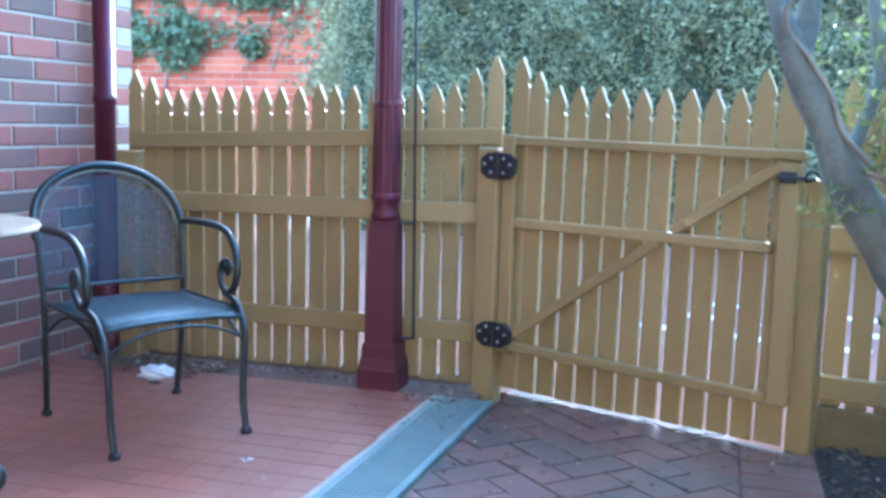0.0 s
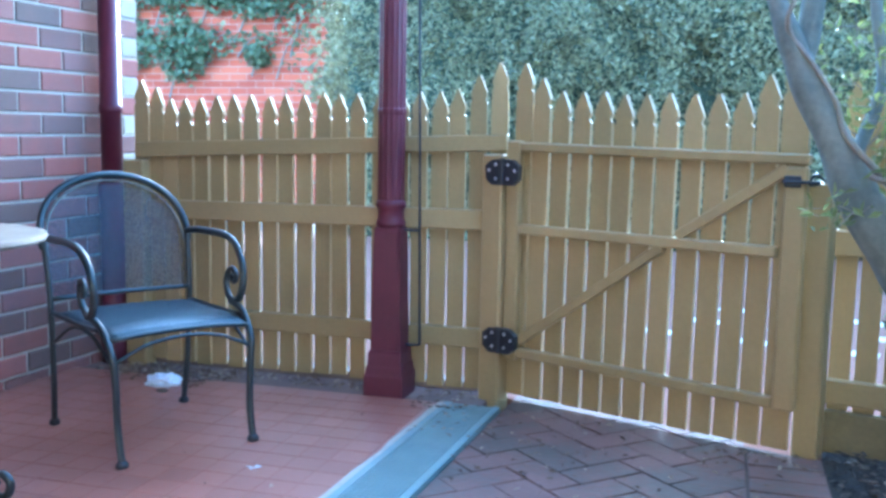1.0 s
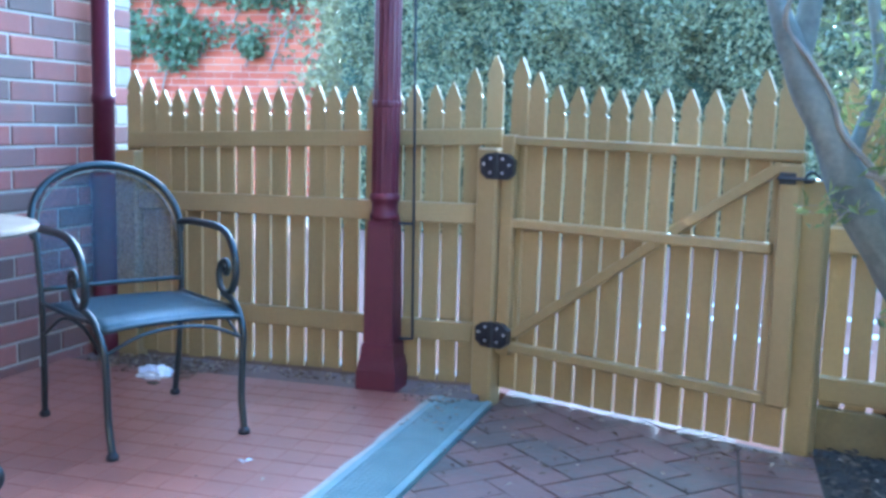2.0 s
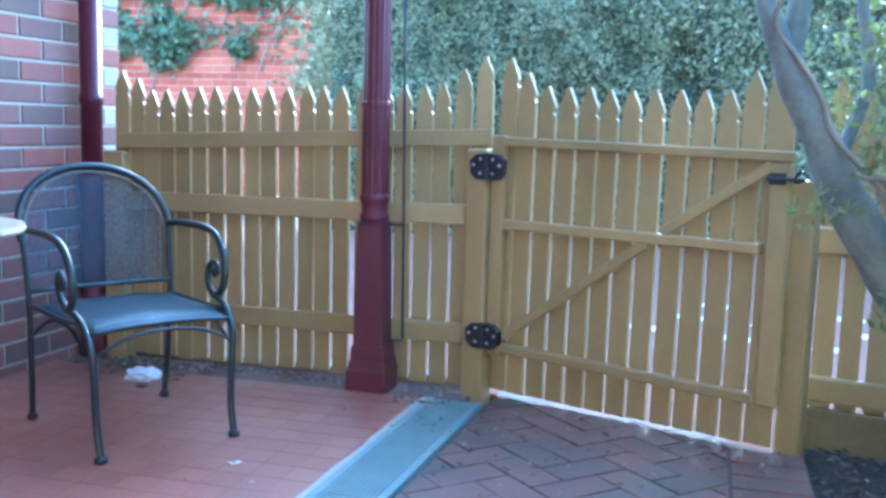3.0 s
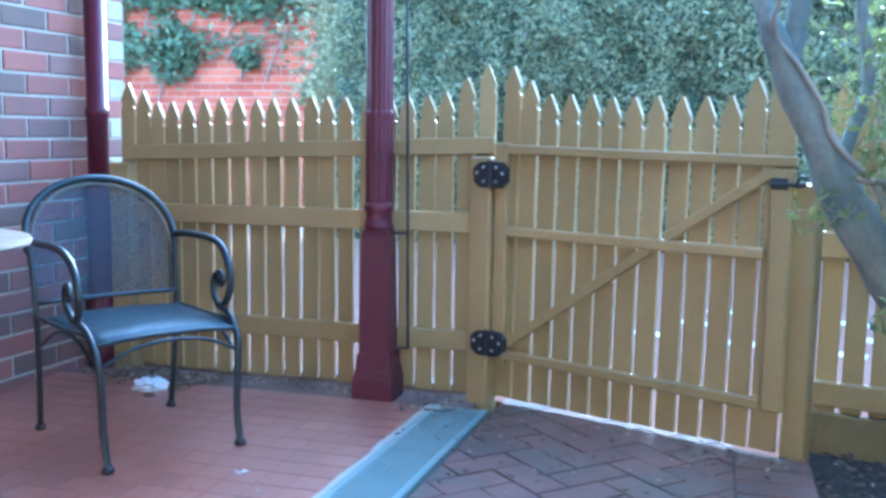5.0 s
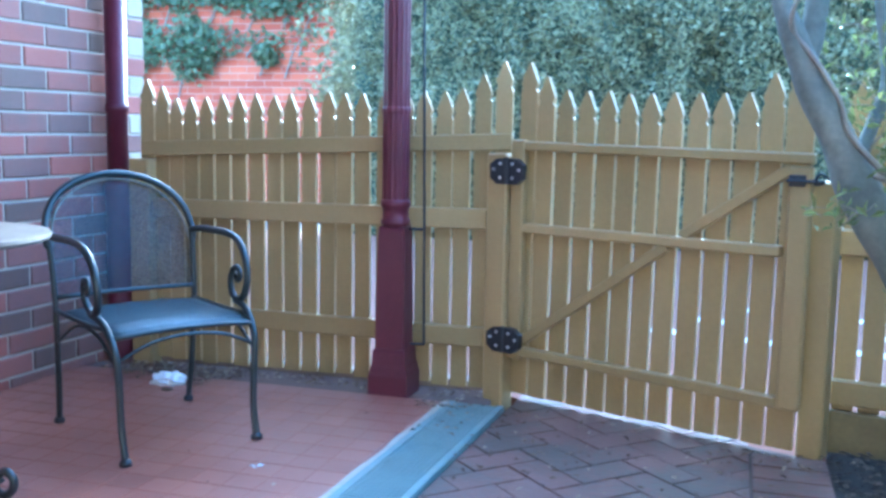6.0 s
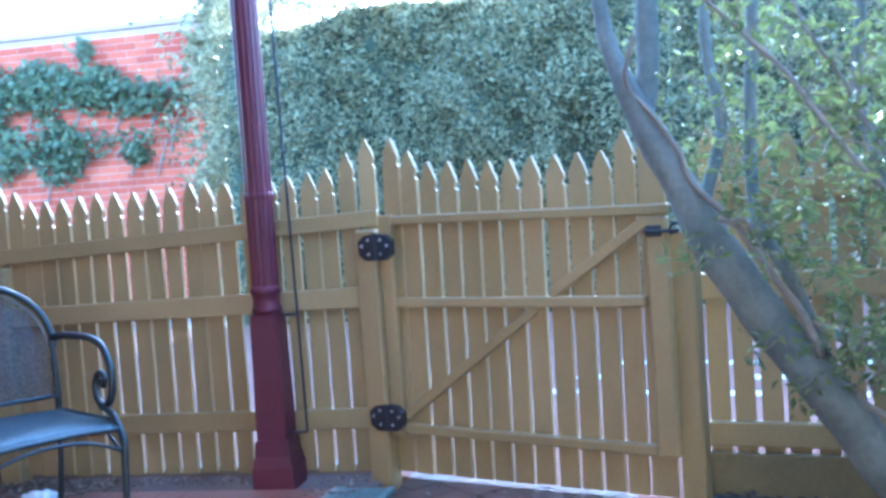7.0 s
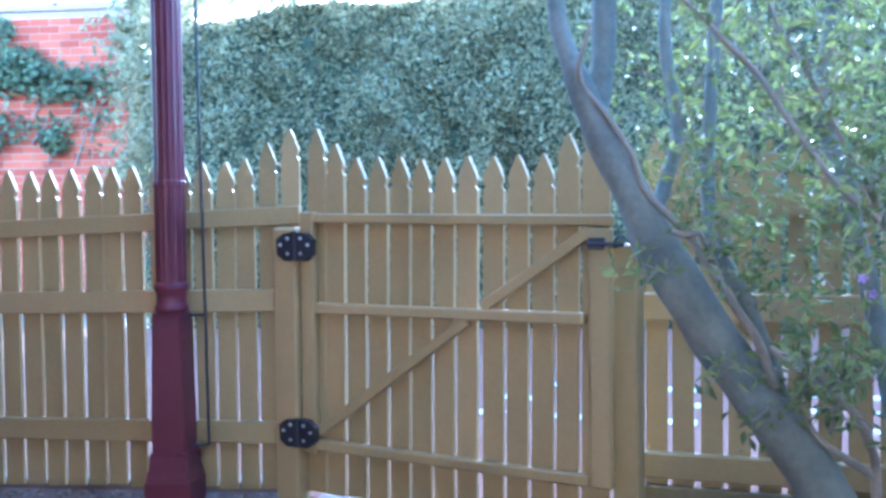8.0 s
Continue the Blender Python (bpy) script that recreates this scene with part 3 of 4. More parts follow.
# ---- verandah post, rod and downpipe ----
def verandah_post():
    m = pose(-1.182, 3.37, 0)
    p = thing("verandah_post", "maroon painted cast iron verandah post with a square pedestal", "post", m)
    bm = bmesh.new()
    lathe(bm, [(0.078, -0.02), (0.078, 0.075), (0.074, 0.088), (0.071, 0.11), (0.067, 0.12), (0.065, 0.165), (0.060, 0.178)], square=True)
    part("plinth", bm, MAROON, p, "stepped square maroon plinth")
    bm = bmesh.new()
    lathe(bm, [(0.0585, 0.176), (0.057, 0.30), (0.0535, 0.60), (0.052, 0.628), (0.046, 0.648)], square=True)
    bmesh.ops.bevel(bm, geom=[e for e in bm.edges if abs(e.verts[0].co.z - e.verts[1].co.z) > 0.02], offset=0.008, segments=2, affect="EDGES")
    part("pedestal", bm, MAROON, p, "square maroon pedestal")
    bm = bmesh.new()
    lathe(bm, [(0.05, 0.645), (0.056, 0.655), (0.056, 0.668), (0.050, 0.676), (0.049, 0.70), (0.051, 0.715), (0.056, 0.722), (0.058, 0.735), (0.055, 0.745), (0.050, 0.75)], 28)
    part("neck_ring", bm, MAROON, p, "turned maroon neck rings", smooth=True)
    bm = bmesh.new()
    rings = []
    for z in (0.748, 1.07, 1.075, 1.09, 1.095, 1.9, 2.75):
        r = 0.051
        if z in (1.075, 1.09):
            r = 0.0545
        rings.append([bm.verts.new(((r - (0.003 if i % 2 else 0)) * math.cos(2 * math.pi * i / 32), (r - (0.003 if i % 2 else 0)) * math.sin(2 * math.pi * i / 32), z)) for i in range(32)])
    for a, b in zip(rings, rings[1:]):
        for i in range(32):
            bm.faces.new((a[i], a[(i + 1) % 32], b[(i + 1) % 32], b[i]))
    bm.faces.new(rings[-1])
    part("shaft", bm, MAROON, p, "fluted round maroon shaft")


verandah_post()

rod = thing("steel_rod", "thin dark vertical rod beside the verandah post", "rod")
bm = bmesh.new()
tube(bm, [(-1.070, 3.395, 0.19), (-1.078, 3.395, 0.9), (-1.086, 3.395, 1.5), (-1.097, 3.395, 2.75)], 8, 4, 0.0055)
part("bar", bm, BLACK, rod)
for z in (0.19, 0.635):
    bm = bmesh.new()
    tube(bm, [(-1.071, 3.395, z), (-1.095, 3.39, z), (-1.135, 3.385, z)], 6, 3, 0.005)
    part("bracket", bm, BLACK, rod)

pipe = thing("downpipe", "maroon painted round cast iron downpipe on the brick wall", "downpipe")
bm = bmesh.new()
lathe(bm, [(0.044, 0.70), (0.044, 1.062), (0.049, 1.066), (0.049, 1.096), (0.044, 1.10), (0.044, 3.1)], 24, (-2.473, 3.470))
part("pipe", bm, MAROON, pipe, smooth=True)
bm = bmesh.new()
lathe(bm, [(0.062, -0.01), (0.062, 0.09), (0.056, 0.10), (0.056, 0.70), (0.062, 0.71), (0.062, 0.76), (0.05, 0.775)], 24, (-2.473, 3.470))
part("boot", bm, MAROON, pipe, "thicker maroon lower pipe section", smooth=True)
for z in (1.72,):
    part("bracket", slab(-2.532, -2.46, 3.41, 3.53, z, z + 0.025, 0.004), MAROON, pipe)

# ---- drain ----
drain = thing("drain_channel", "pale green grated drain channel between tiles and pavers", "drain", pose(-0.875, 2.25, 0, 0, 0, -2.4))
DX0, DX1, DY0, DY1 = -0.107, 0.107, -4.8, 1.055
part("channel", slab(DX0 - 0.01, DX1 + 0.01, DY0, DY1, -0.2, -0.014), DRAIN_SHADE, drain, "channel under the grate, coloured dark as shade")
part("edge_strip", slab(DX0, DX0 + 0.028, DY0, DY1, -0.02, 0.005, 0.002), DRAIN, drain)
part("edge_strip", slab(DX1 - 0.028, DX1, DY0, DY1, -0.02, 0.005, 0.002), DRAIN, drain)
for k in range(5):
    y1 = DY1 - 0.004 - k * 0.5
    verts, faces = [], []
    for i in range(9):
        x = DX0 + 0.031 + i * 0.0172
        piece(verts, faces, x, x + 0.0095, y1 - 0.492, y1, -0.018, 0.0012)
    for i in range(26):
        y = y1 - 0.008 - i * 0.0192
        piece(verts, faces, DX0 + 0.030, DX1 - 0.030, y - 0.0105, y, -0.017, 0.003)
    me = bpy.data.meshes.new("grate")
    me.from_pydata(verts, [], faces)
    me.materials.append(DRAIN)
    ob = new("grate", me)
    ob.parent = drain


rj = random.Random(23)
left_edge = [(-0.990 + SLANT * (0.8 + 0.1 * k - 2.25) - 0.004 - rj.random() * 0.016, 0.8 + 0.1 * k) for k in range(26)]
right_edge = [(-0.981 + SLANT * (0.8 + 0.1 * k - 2.25), 0.8 + 0.1 * k) for k in range(26)]
structure("mortar_line", prism(right_edge + left_edge[::-1], -0.02, 0.0035), MORTAR, "ragged pale mortar line along the drain", "mortar")

# ---- garden bed ----
bed = structure("garden_bed", prism([(0.375, -2.6), (2.6, -2.6), (2.6, 2.77), (0.375, 3.25)], -0.2, -0.02), MULCH, "dark mulched garden bed", "soil")
rngm = np.random.default_rng(31)
verts, faces = [], []
for i in range(5200):
    x, y = rngm.uniform(0.38, 1.9), rngm.uniform(1.4, 3.24)
    if y > 3.22 - (x - 0.375) * 0.22:
        continue
    s, w, a = rngm.uniform(0.006, 0.022), rngm.uniform(0.003, 0.008), rngm.uniform(0, math.pi)
    z = -0.02 + abs(rngm.normal(0, 0.008))
    j = len(verts)
    c, d = math.cos(a), math.sin(a)
    t = rngm.uniform(-0.006, 0.006)
    for u, v, h in ((-s, -w, 0), (s, -w, t), (s, w, t), (-s, w, 0), (0, 0, 0.006)):
        verts.append((x + u * c - v * d, y + u * d + v * c, z + h))
    faces += [(j, j + 1, j + 4), (j + 1, j + 2, j + 4), (j + 2, j + 3, j + 4), (j + 3, j, j + 4), (j + 3, j + 2, j + 1, j)]
me = bpy.data.meshes.new("mulch_chips")
me.from_pydata(verts, [], faces)
me.materials.append(MULCH)
tagged(new("mulch_chips", me), "dark and pale wood chips over the bed", "mulch", kind="stuff")

# ---- the tree ----
TREE = {
    "trunk": [(0.91, 2.421, -0.03, 0.0518), (0.815, 2.436, 0.152, 0.048), (0.721, 2.46, 0.304, 0.0566), (0.673, 2.48, 0.389, 0.059), (0.608, 2.5, 0.482, 0.0616), (0.549, 2.52, 0.563, 0.0585), (0.476, 2.53, 0.668, 0.0563), (0.42, 2.54, 0.761, 0.0555), (0.372, 2.55, 0.841, 0.0558), (0.337, 2.56, 0.909, 0.0535), (0.295, 2.57, 1.004, 0.0452), (0.238, 2.58, 1.114, 0.042), (0.203, 2.59, 1.198, 0.0364), (0.174, 2.6, 1.268, 0.0344), (0.143, 2.62, 1.355, 0.0254), (0.123, 2.63, 1.426, 0.0232), (0.113, 2.64, 1.498, 0.0209), (0.065, 2.688, 1.841, 0.0146), (0.018, 2.735, 2.185, 0.0084), (-0.03, 2.783, 2.528, 0.0033)],
    "limb_a": [(0.203, 2.6, 1.206, 0.0303), (0.218, 2.62, 1.256, 0.0305), (0.23, 2.64, 1.355, 0.03), (0.236, 2.66, 1.498, 0.0302), (0.251, 2.708, 1.844, 0.0211), (0.265, 2.757, 2.191, 0.0121), (0.28, 2.805, 2.537, 0.004)],
    "limb_b": [(0.342, 2.58, 0.922, 0.0197), (0.367, 2.62, 1.004, 0.0179), (0.395, 2.66, 1.077, 0.0177), (0.415, 2.68, 1.149, 0.0166), (0.411, 2.7, 1.238, 0.0166), (0.397, 2.72, 1.329, 0.0161), (0.39, 2.73, 1.42, 0.0156), (0.392, 2.74, 1.51, 0.0149), (0.4, 2.779, 1.858, 0.0104), (0.407, 2.817, 2.206, 0.0059), (0.415, 2.856, 2.553, 0.0036)],
    "limb_c": [(0.624, 2.5, 0.521, 0.0196), (0.606, 2.5, 0.593, 0.0196), (0.578, 2.51, 0.676, 0.0184), (0.549, 2.52, 0.758, 0.0178), (0.513, 2.55, 0.831, 0.0174), (0.485, 2.6, 0.893, 0.0171), (0.484, 2.64, 0.971, 0.0174), (0.489, 2.68, 1.102, 0.0169), (0.498, 2.7, 1.236, 0.017), (0.51, 2.72, 1.37, 0.0164), (0.521, 2.73, 1.504, 0.0157), (0.55, 2.756, 1.852, 0.011), (0.578, 2.782, 2.2, 0.0063)],
    "limb_d": [(0.602, 2.46, 0.561, 0.0129), (0.56, 2.46, 0.674, 0.0116), (0.513, 2.46, 0.747, 0.0103), (0.468, 2.47, 0.818, 0.0097), (0.415, 2.49, 0.907, 0.0092), (0.37, 2.51, 0.956, 0.0086), (0.315, 2.53, 1.023, 0.008), (0.293, 2.54, 1.097, 0.0074), (0.236, 2.55, 1.192, 0.0074), (0.179, 2.57, 1.267, 0.0082), (0.166, 2.56, 1.312, 0.0075), (0.179, 2.55, 1.36, 0.0061), (0.196, 2.53, 1.418, 0.004)],
    "limb_e": [(0.791, 2.2, 0.889, 0.0073), (0.746, 2.2, 0.937, 0.0067), (0.715, 2.2, 0.965, 0.0067), (0.674, 2.22, 1.008, 0.0068), (0.613, 2.25, 1.102, 0.0069), (0.557, 2.28, 1.2, 0.0064), (0.526, 2.3, 1.255, 0.0065), (0.451, 2.32, 1.342, 0.006), (0.396, 2.34, 1.407, 0.0049), (0.176, 2.42, 1.667, 0.004)],
    "limb_f": [(0.814, 2.3, 0.897, 0.0059), (0.778, 2.3, 0.962, 0.0059), (0.746, 2.3, 1.024, 0.0059), (0.702, 2.32, 1.121, 0.0059), (0.651, 2.34, 1.242, 0.006), (0.598, 2.36, 1.337, 0.0055), (0.566, 2.38, 1.425, 0.0049), (0.449, 2.453, 1.747, 0.004)],
    "limb_g": [(1.013, 2.7, 0.0, 0.036), (0.953, 2.7, 0.422, 0.0281), (0.919, 2.7, 0.591, 0.0267), (0.887, 2.72, 0.784, 0.0254), (0.846, 2.72, 0.923, 0.0261), (0.838, 2.73, 1.038, 0.0255), (0.801, 2.75, 1.146, 0.02), (0.781, 2.76, 1.236, 0.0172), (0.809, 2.78, 1.433, 0.0144), (0.814, 2.78, 1.504, 0.013), (0.839, 2.78, 1.853, 0.0091), (0.863, 2.78, 2.202, 0.0052)],
    "limb_h": [(0.593, 2.47, 0.65, 0.0097), (0.62, 2.45, 0.628, 0.0096), (0.676, 2.43, 0.585, 0.0095), (0.726, 2.42, 0.555, 0.01), (0.779, 2.42, 0.485, 0.01), (0.809, 2.43, 0.412, 0.0107), (0.816, 2.44, 0.35, 0.0114), (0.836, 2.46, -0.02, 0.016)],
    "limb_i": [(0.677, 2.47, 0.488, 0.0052), (0.696, 2.45, 0.445, 0.0077), (0.747, 2.44, 0.409, 0.0101), (0.808, 2.44, 0.369, 0.0114)],
    "limb_j": [(0.717, 2.44, 0.463, 0.0057), (0.721, 2.42, 0.539, 0.005), (0.707, 2.4, 0.585, 0.0037)],
    "limb_k": [(0.379, 2.5, 0.917, 0.0072), (0.405, 2.48, 0.91, 0.0078), (0.434, 2.48, 0.912, 0.0091), (0.459, 2.5, 0.882, 0.0079)],
}
tree = thing("tree", "leaning multi-stemmed grey barked tree with sparse narrow leaves", "tree")
for name, pts in TREE.items():
    bm = bmesh.new()
    thick = pts[0][3] > 0.025
    tube(bm, pts, 16 if thick else 8, 8 if thick else 6, rough=0.10 if thick else 0.05)
    part("trunk" if name == "trunk" else "limb", bm, BARK if pts[0][3] > 0.0195 else TWIG, tree, smooth=True)

rt = random.Random(17)
twig_bm = bmesh.new()
leaf_at = []


def twig(start, way, length, leaves):
    p, d = Vector(start), Vector(way).normalized()
    pts = [(*p, 0.0026)]
    for k in range(4):
        d = (d + Vector((rt.gauss(0, 0.28), rt.gauss(0, 0.28), rt.gauss(0.0, 0.28)))).normalized()
        p = p + d * length / 4
        pts.append((*p, 0.0026 * (1 - 0.2 * k) * 0.8))
    tube(twig_bm, pts, 4, 2)
    for k in range(int(leaves * 1.35)):
        a = rt.uniform(0.25, 1.05)
        i = min(3, int(a * 4))
        q = Vector(pts[i][:3]).lerp(Vector(pts[i + 1][:3]), min(1.0, a * 4 - i))
        leaf_at.append(q + Vector((rt.gauss(0, 0.018), rt.gauss(0, 0.018), rt.gauss(0, 0.018))))


# twigs on the limbs, thicker in leaf towards the top and the right
for name, pts in TREE.items():
    path = curve_points(pts, 6)
    for q in path:
        x, y, z = q[:3]
        if name in ("trunk", "limb_a", "limb_d") and z < 1.65:
            continue
        if z < 0.45:
            continue
        crowd = 2
        for k in range(crowd):
            if rt.random() < (0.3 if x > 0.55 else 0.2):
                twig((x, y, z), (rt.gauss(0.4, 0.7), rt.gauss(-0.05, 0.6), rt.gauss(0.25, 0.6)), rt.uniform(0.10, 0.26), rt.randint(5, 12))
# shoots across the bay of fence and the crown above it
for k in range(95):
    x, z = 0.52 + 0.85 * rt.random() ** 0.9, rt.uniform(0.55, 1.75)
    if z < 0.9 and x < 0.62:
        continue
    if z < 1.0 and rt.random() < 0.35:
        continue
    twig((x, rt.uniform(2.72, 3.05), z), (rt.gauss(0, 1), rt.gauss(-0.1, 0.5), rt.gauss(0.2, 0.7)), rt.uniform(0.10, 0.28), rt.randint(6, 14))
for k in range(230):
    z = rt.uniform(1.16, 2.0)
    twig((0.36 + 1.5 * rt.random(), rt.uniform(2.85, 3.5), z), (rt.gauss(0, 1), rt.gauss(0, 0.6), rt.gauss(0.1, 0.7)), rt.uniform(0.12, 0.3), rt.randint(7, 14))
# Unseen twigs overhead, added to shade the latch side of the gate.
for k in range(300):
    twig((0.0 + 1.9 * rt.random(), rt.uniform(1.9, 3.5), rt.uniform(2.0, 2.7)), (rt.gauss(0, 1), rt.gauss(0, 1), rt.gauss(0.1, 0.7)), rt.uniform(0.2, 0.4), rt.randint(10, 16))
for k in range(34):
    z = rt.uniform(0.45, 1.15)
    x = rt.uniform(0.60 + 0.25 * max(0.0, 0.9 - z), 1.25)
    twig((x, rt.uniform(2.05, 2.5), z), (rt.gauss(-0.2, 0.9), rt.gauss(-0.2, 0.5), rt.gauss(0.3, 0.7)), rt.uniform(0.10, 0.24), rt.randint(7, 13))
# sprays that stand out against the fence
for x, y, z in ((0.337, 2.42, 0.835), (0.216, 2.5, 0.831), (0.319, 2.42, 0.81), (0.48, 2.35, 0.623), (0.503, 2.35, 0.629), (0.607, 2.2, 0.664), (0.624, 2.2, 0.675), (0.635, 2.2, 0.653), (0.453, 2.4, 0.948), (0.477, 2.4, 0.935), (0.501, 2.4, 0.941), (0.306, 2.4, 1.276), (0.417, 2.4, 1.149), (0.716, 2.2, 0.8), (0.672, 2.2, 0.879), (0.651, 2.2, 0.89), (0.621, 2.3, 0.816), (0.562, 2.4, 0.86), (0.392, 2.5, 0.975)):
    for k in range(2):
        twig((x, y, z), (rt.gauss(0, 0.6), -0.4, rt.gauss(0.0, 0.6)), 0.08, 5)
part("twigs", twig_bm, TWIG, tree, "thin brown twigs")["kind"] = "stuff"
lv = leaf_mesh("leaves", np.array([tuple(q) for q in leaf_at]), 0.034, TREE_LEAF, 18, np.tile(np.array([[0.0, -0.35, 0.55]]), (len(leaf_at), 1)), 0.42, 0.8)
lv.parent = tree
tagged(lv, "narrow bright green leaves", kind="stuff")
for k in range(3):
    bm = bmesh.new()
    c = Vector((0.732 + 0.03 * math.cos(k * 2.4), 2.18 + 0.015 * k, 0.807 + 0.022 * math.sin(k * 1.9)))
    for j in range(5):
        a = j * 2 * math.pi / 5
        e, f = Vector((math.cos(a), -0.3, math.sin(a))), Vector((-math.sin(a), 0, math.cos(a)))
        q = [bm.verts.new(c), bm.verts.new(c + e * 0.007 + f * 0.004), bm.verts.new(c + e * 0.012), bm.verts.new(c + e * 0.007 - f * 0.004)]
        bm.faces.new(q)
    part("flower", bm, PETAL, tree, "small violet flower")


# ---- the chair ----
def chair():
    turn = radians(-34.0)
    f, s = Vector((math.cos(turn), math.sin(turn), 0)), Vector((-math.sin(turn), math.cos(turn), 0))
    m = Matrix.Translation((-1.760, 2.641, 0)) @ Matrix(((s.x, -f.x, 0, 0), (s.y, -f.y, 0, 0), (0, 0, 1, 0), (0, 0, 0, 1))) @ Matrix.Scale(0.99, 4)
    # local: x to the side, -y forward
    c = thing("patio_chair", "dark metal patio chair with perforated seat and scrolled arms", "chair", m)
    for sd in (-1, 1):
        bm = bmesh.new()
        tube(bm, [(sd * 0.220, -0.285, 0.012), (sd * 0.222, -0.262, 0.12), (sd * 0.226, -0.262, 0.26), (sd * 0.232, -0.255, 0.34), (sd * 0.237, -0.205, 0.405), (sd * 0.241, -0.15, 0.43), (sd * 0.245, -0.09, 0.438)], 10, 6, 0.0115)
        leg = part("front_leg", bm, STEEL, c, smooth=True)
        bm = bmesh.new()
        lathe(bm, [(0.012, 0.0), (0.019, 0.004), (0.019, 0.014), (0.012, 0.024)], 12, (sd * 0.220, -0.286))
        part("foot", bm, BLACK, leg, "rounded black foot", smooth=True)
        bm = bmesh.new()
        tube(bm, [(sd * 0.236, 0.270, 0.012), (sd * 0.242, 0.245, 0.2), (sd * 0.248, 0.235, 0.42), (sd * 0.252, 0.25, 0.56), (sd * 0.256, 0.268, 0.655)], 10, 5, 0.0105)
        leg = part("back_leg", bm, STEEL, c, smooth=True)
        bm = bmesh.new()
        lathe(bm, [(0.012, 0.0), (0.018, 0.004), (0.018, 0.014), (0.011, 0.024)], 12, (sd * 0.236, 0.271))
        part("foot", bm, BLACK, leg, "rounded black foot", smooth=True)
        bm = bmesh.new()
        arm = [(sd * 0.256, 0.268, 0.645), (sd * 0.268, 0.20, 0.654), (sd * 0.268, 0.10, 0.656), (sd * 0.264, 0.0, 0.656), (sd * 0.259, -0.09, 0.640), (sd * 0.254, -0.150, 0.590), (sd * 0.251, -0.172, 0.525), (sd * 0.248, -0.158, 0.468), (sd * 0.246, -0.120, 0.441), (sd * 0.246, -0.075, 0.455), (sd * 0.250, -0.052, 0.498), (sd * 0.254, -0.066, 0.538), (sd * 0.256, -0.094, 0.546), (sd * 0.256, -0.112, 0.524), (sd * 0.256, -0.098, 0.503), (sd * 0.256, -0.080, 0.512), (sd * 0.256, -0.086, 0.526)]
        tube(bm, [(*q, 0.0125 if i < 8 else 0.0115 - 0.0004 * (i - 8)) for i, q in enumerate(arm)], 10, 6)
        part("arm", bm, STEEL, c, "scrolled dark metal arm", smooth=True)
        bm = bmesh.new()
        tube(bm, [(sd * 0.236, -0.19, 0.404), (sd * 0.243, 0.0, 0.398), (sd * 0.246, 0.232, 0.398)], 8, 4, 0.008)
        part("seat_rail", bm, STEEL, c, smooth=True)
        bm = bmesh.new()
        tube(bm, [(sd * 0.228, -0.258, 0.30), (sd * 0.234, -0.10, 0.375), (sd * 0.240, 0.06, 0.375), (sd * 0.243, 0.238, 0.29)], 8, 5, 0.006)
        part("side_stretcher", bm, STEEL, c, smooth=True)
    bm = bmesh.new()
    tube(bm, [(-0.228, -0.258, 0.315), (-0.12, -0.258, 0.362), (0, -0.258, 0.376), (0.12, -0.258, 0.362), (0.228, -0.258, 0.315)], 8, 5, 0.006)
    part("front_stretcher", bm, STEEL, c, smooth=True)
    # back hoop
    hoop = []
    for i in range(17):
        a = math.pi * i / 16
        x, z = -0.262 * math.cos(a), 0.635 + 0.215 * math.sin(a) ** 0.85
        hoop.append((x, 0.262 + (z - 0.62) * 0.42, z))
    bm = bmesh.new()
    tube(bm, [(-0.256, 0.262, 0.61)] + hoop + [(0.256, 0.262, 0.61)], 10, 3, 0.0125)
    part("back_hoop", bm, STEEL, c, smooth=True)
    bm = bmesh.new()
    tube(bm, [(x * 0.925, y - 0.004, z - 0.020 - 0.004 * abs(x)) for x, y, z in hoop], 6, 3, 0.0045)
    part("hem", bm, HEM, c, "pale worn hem along the back sheet", smooth=True)
    bm = bmesh.new()
    tube(bm, [(-0.246, 0.232, 0.445), (0, 0.250, 0.445), (0.246, 0.232, 0.445)], 8, 4, 0.008)
    part("back_bar", bm, STEEL, c, smooth=True)
    bm = bmesh.new()
    cols = 18
    grid = []
    for i in range(cols + 1):
        a = math.pi * i / cols
        x = -0.25 * math.cos(a)
        ztop = 0.632 + 0.205 * max(0.0, math.sin(a)) ** 0.85
        row = []
        for j in range(9):
            z = 0.447 + (ztop - 0.447) * j / 8
            y = 0.242 + max(0, z - 0.46) * 0.30 + 0.018 * (1 - (x / 0.25) ** 2) + (0.0 if z > 0.62 else 0)
            row.append(bm.verts.new((x, y, z)))
        grid.append(row)
    for i in range(cols):
        for j in range(8):
            bm.faces.new((grid[i][j], grid[i + 1][j], grid[i + 1][j + 1], grid[i][j + 1]))
    part("backrest", bm, CHAIR_BACK, c, "fine perforated see-through back sheet", smooth=True)
    bm = bmesh.new()
    grid = []
    for i in range(15):
        y = 0.195 - 0.43 * i / 14
        row = []
        for j in range(13):
            u = -1 + 2 * j / 12
            z = 0.398 + 0.012 * i / 14 + 0.010 * (1 - u * u) - 0.008 * math.sin(math.pi * i / 14) - 0.026 * max(0, (i - 10) / 4) ** 2
            row.append(bm.verts.new((u * 0.234, y, z)))
        grid.append(row)
    for i in range(14):
        for j in range(12):
            bm.faces.new((grid[i][j], grid[i + 1][j], grid[i + 1][j + 1], grid[i][j + 1]))
    ret = bmesh.ops.extrude_face_region(bm, geom=bm.faces[:])
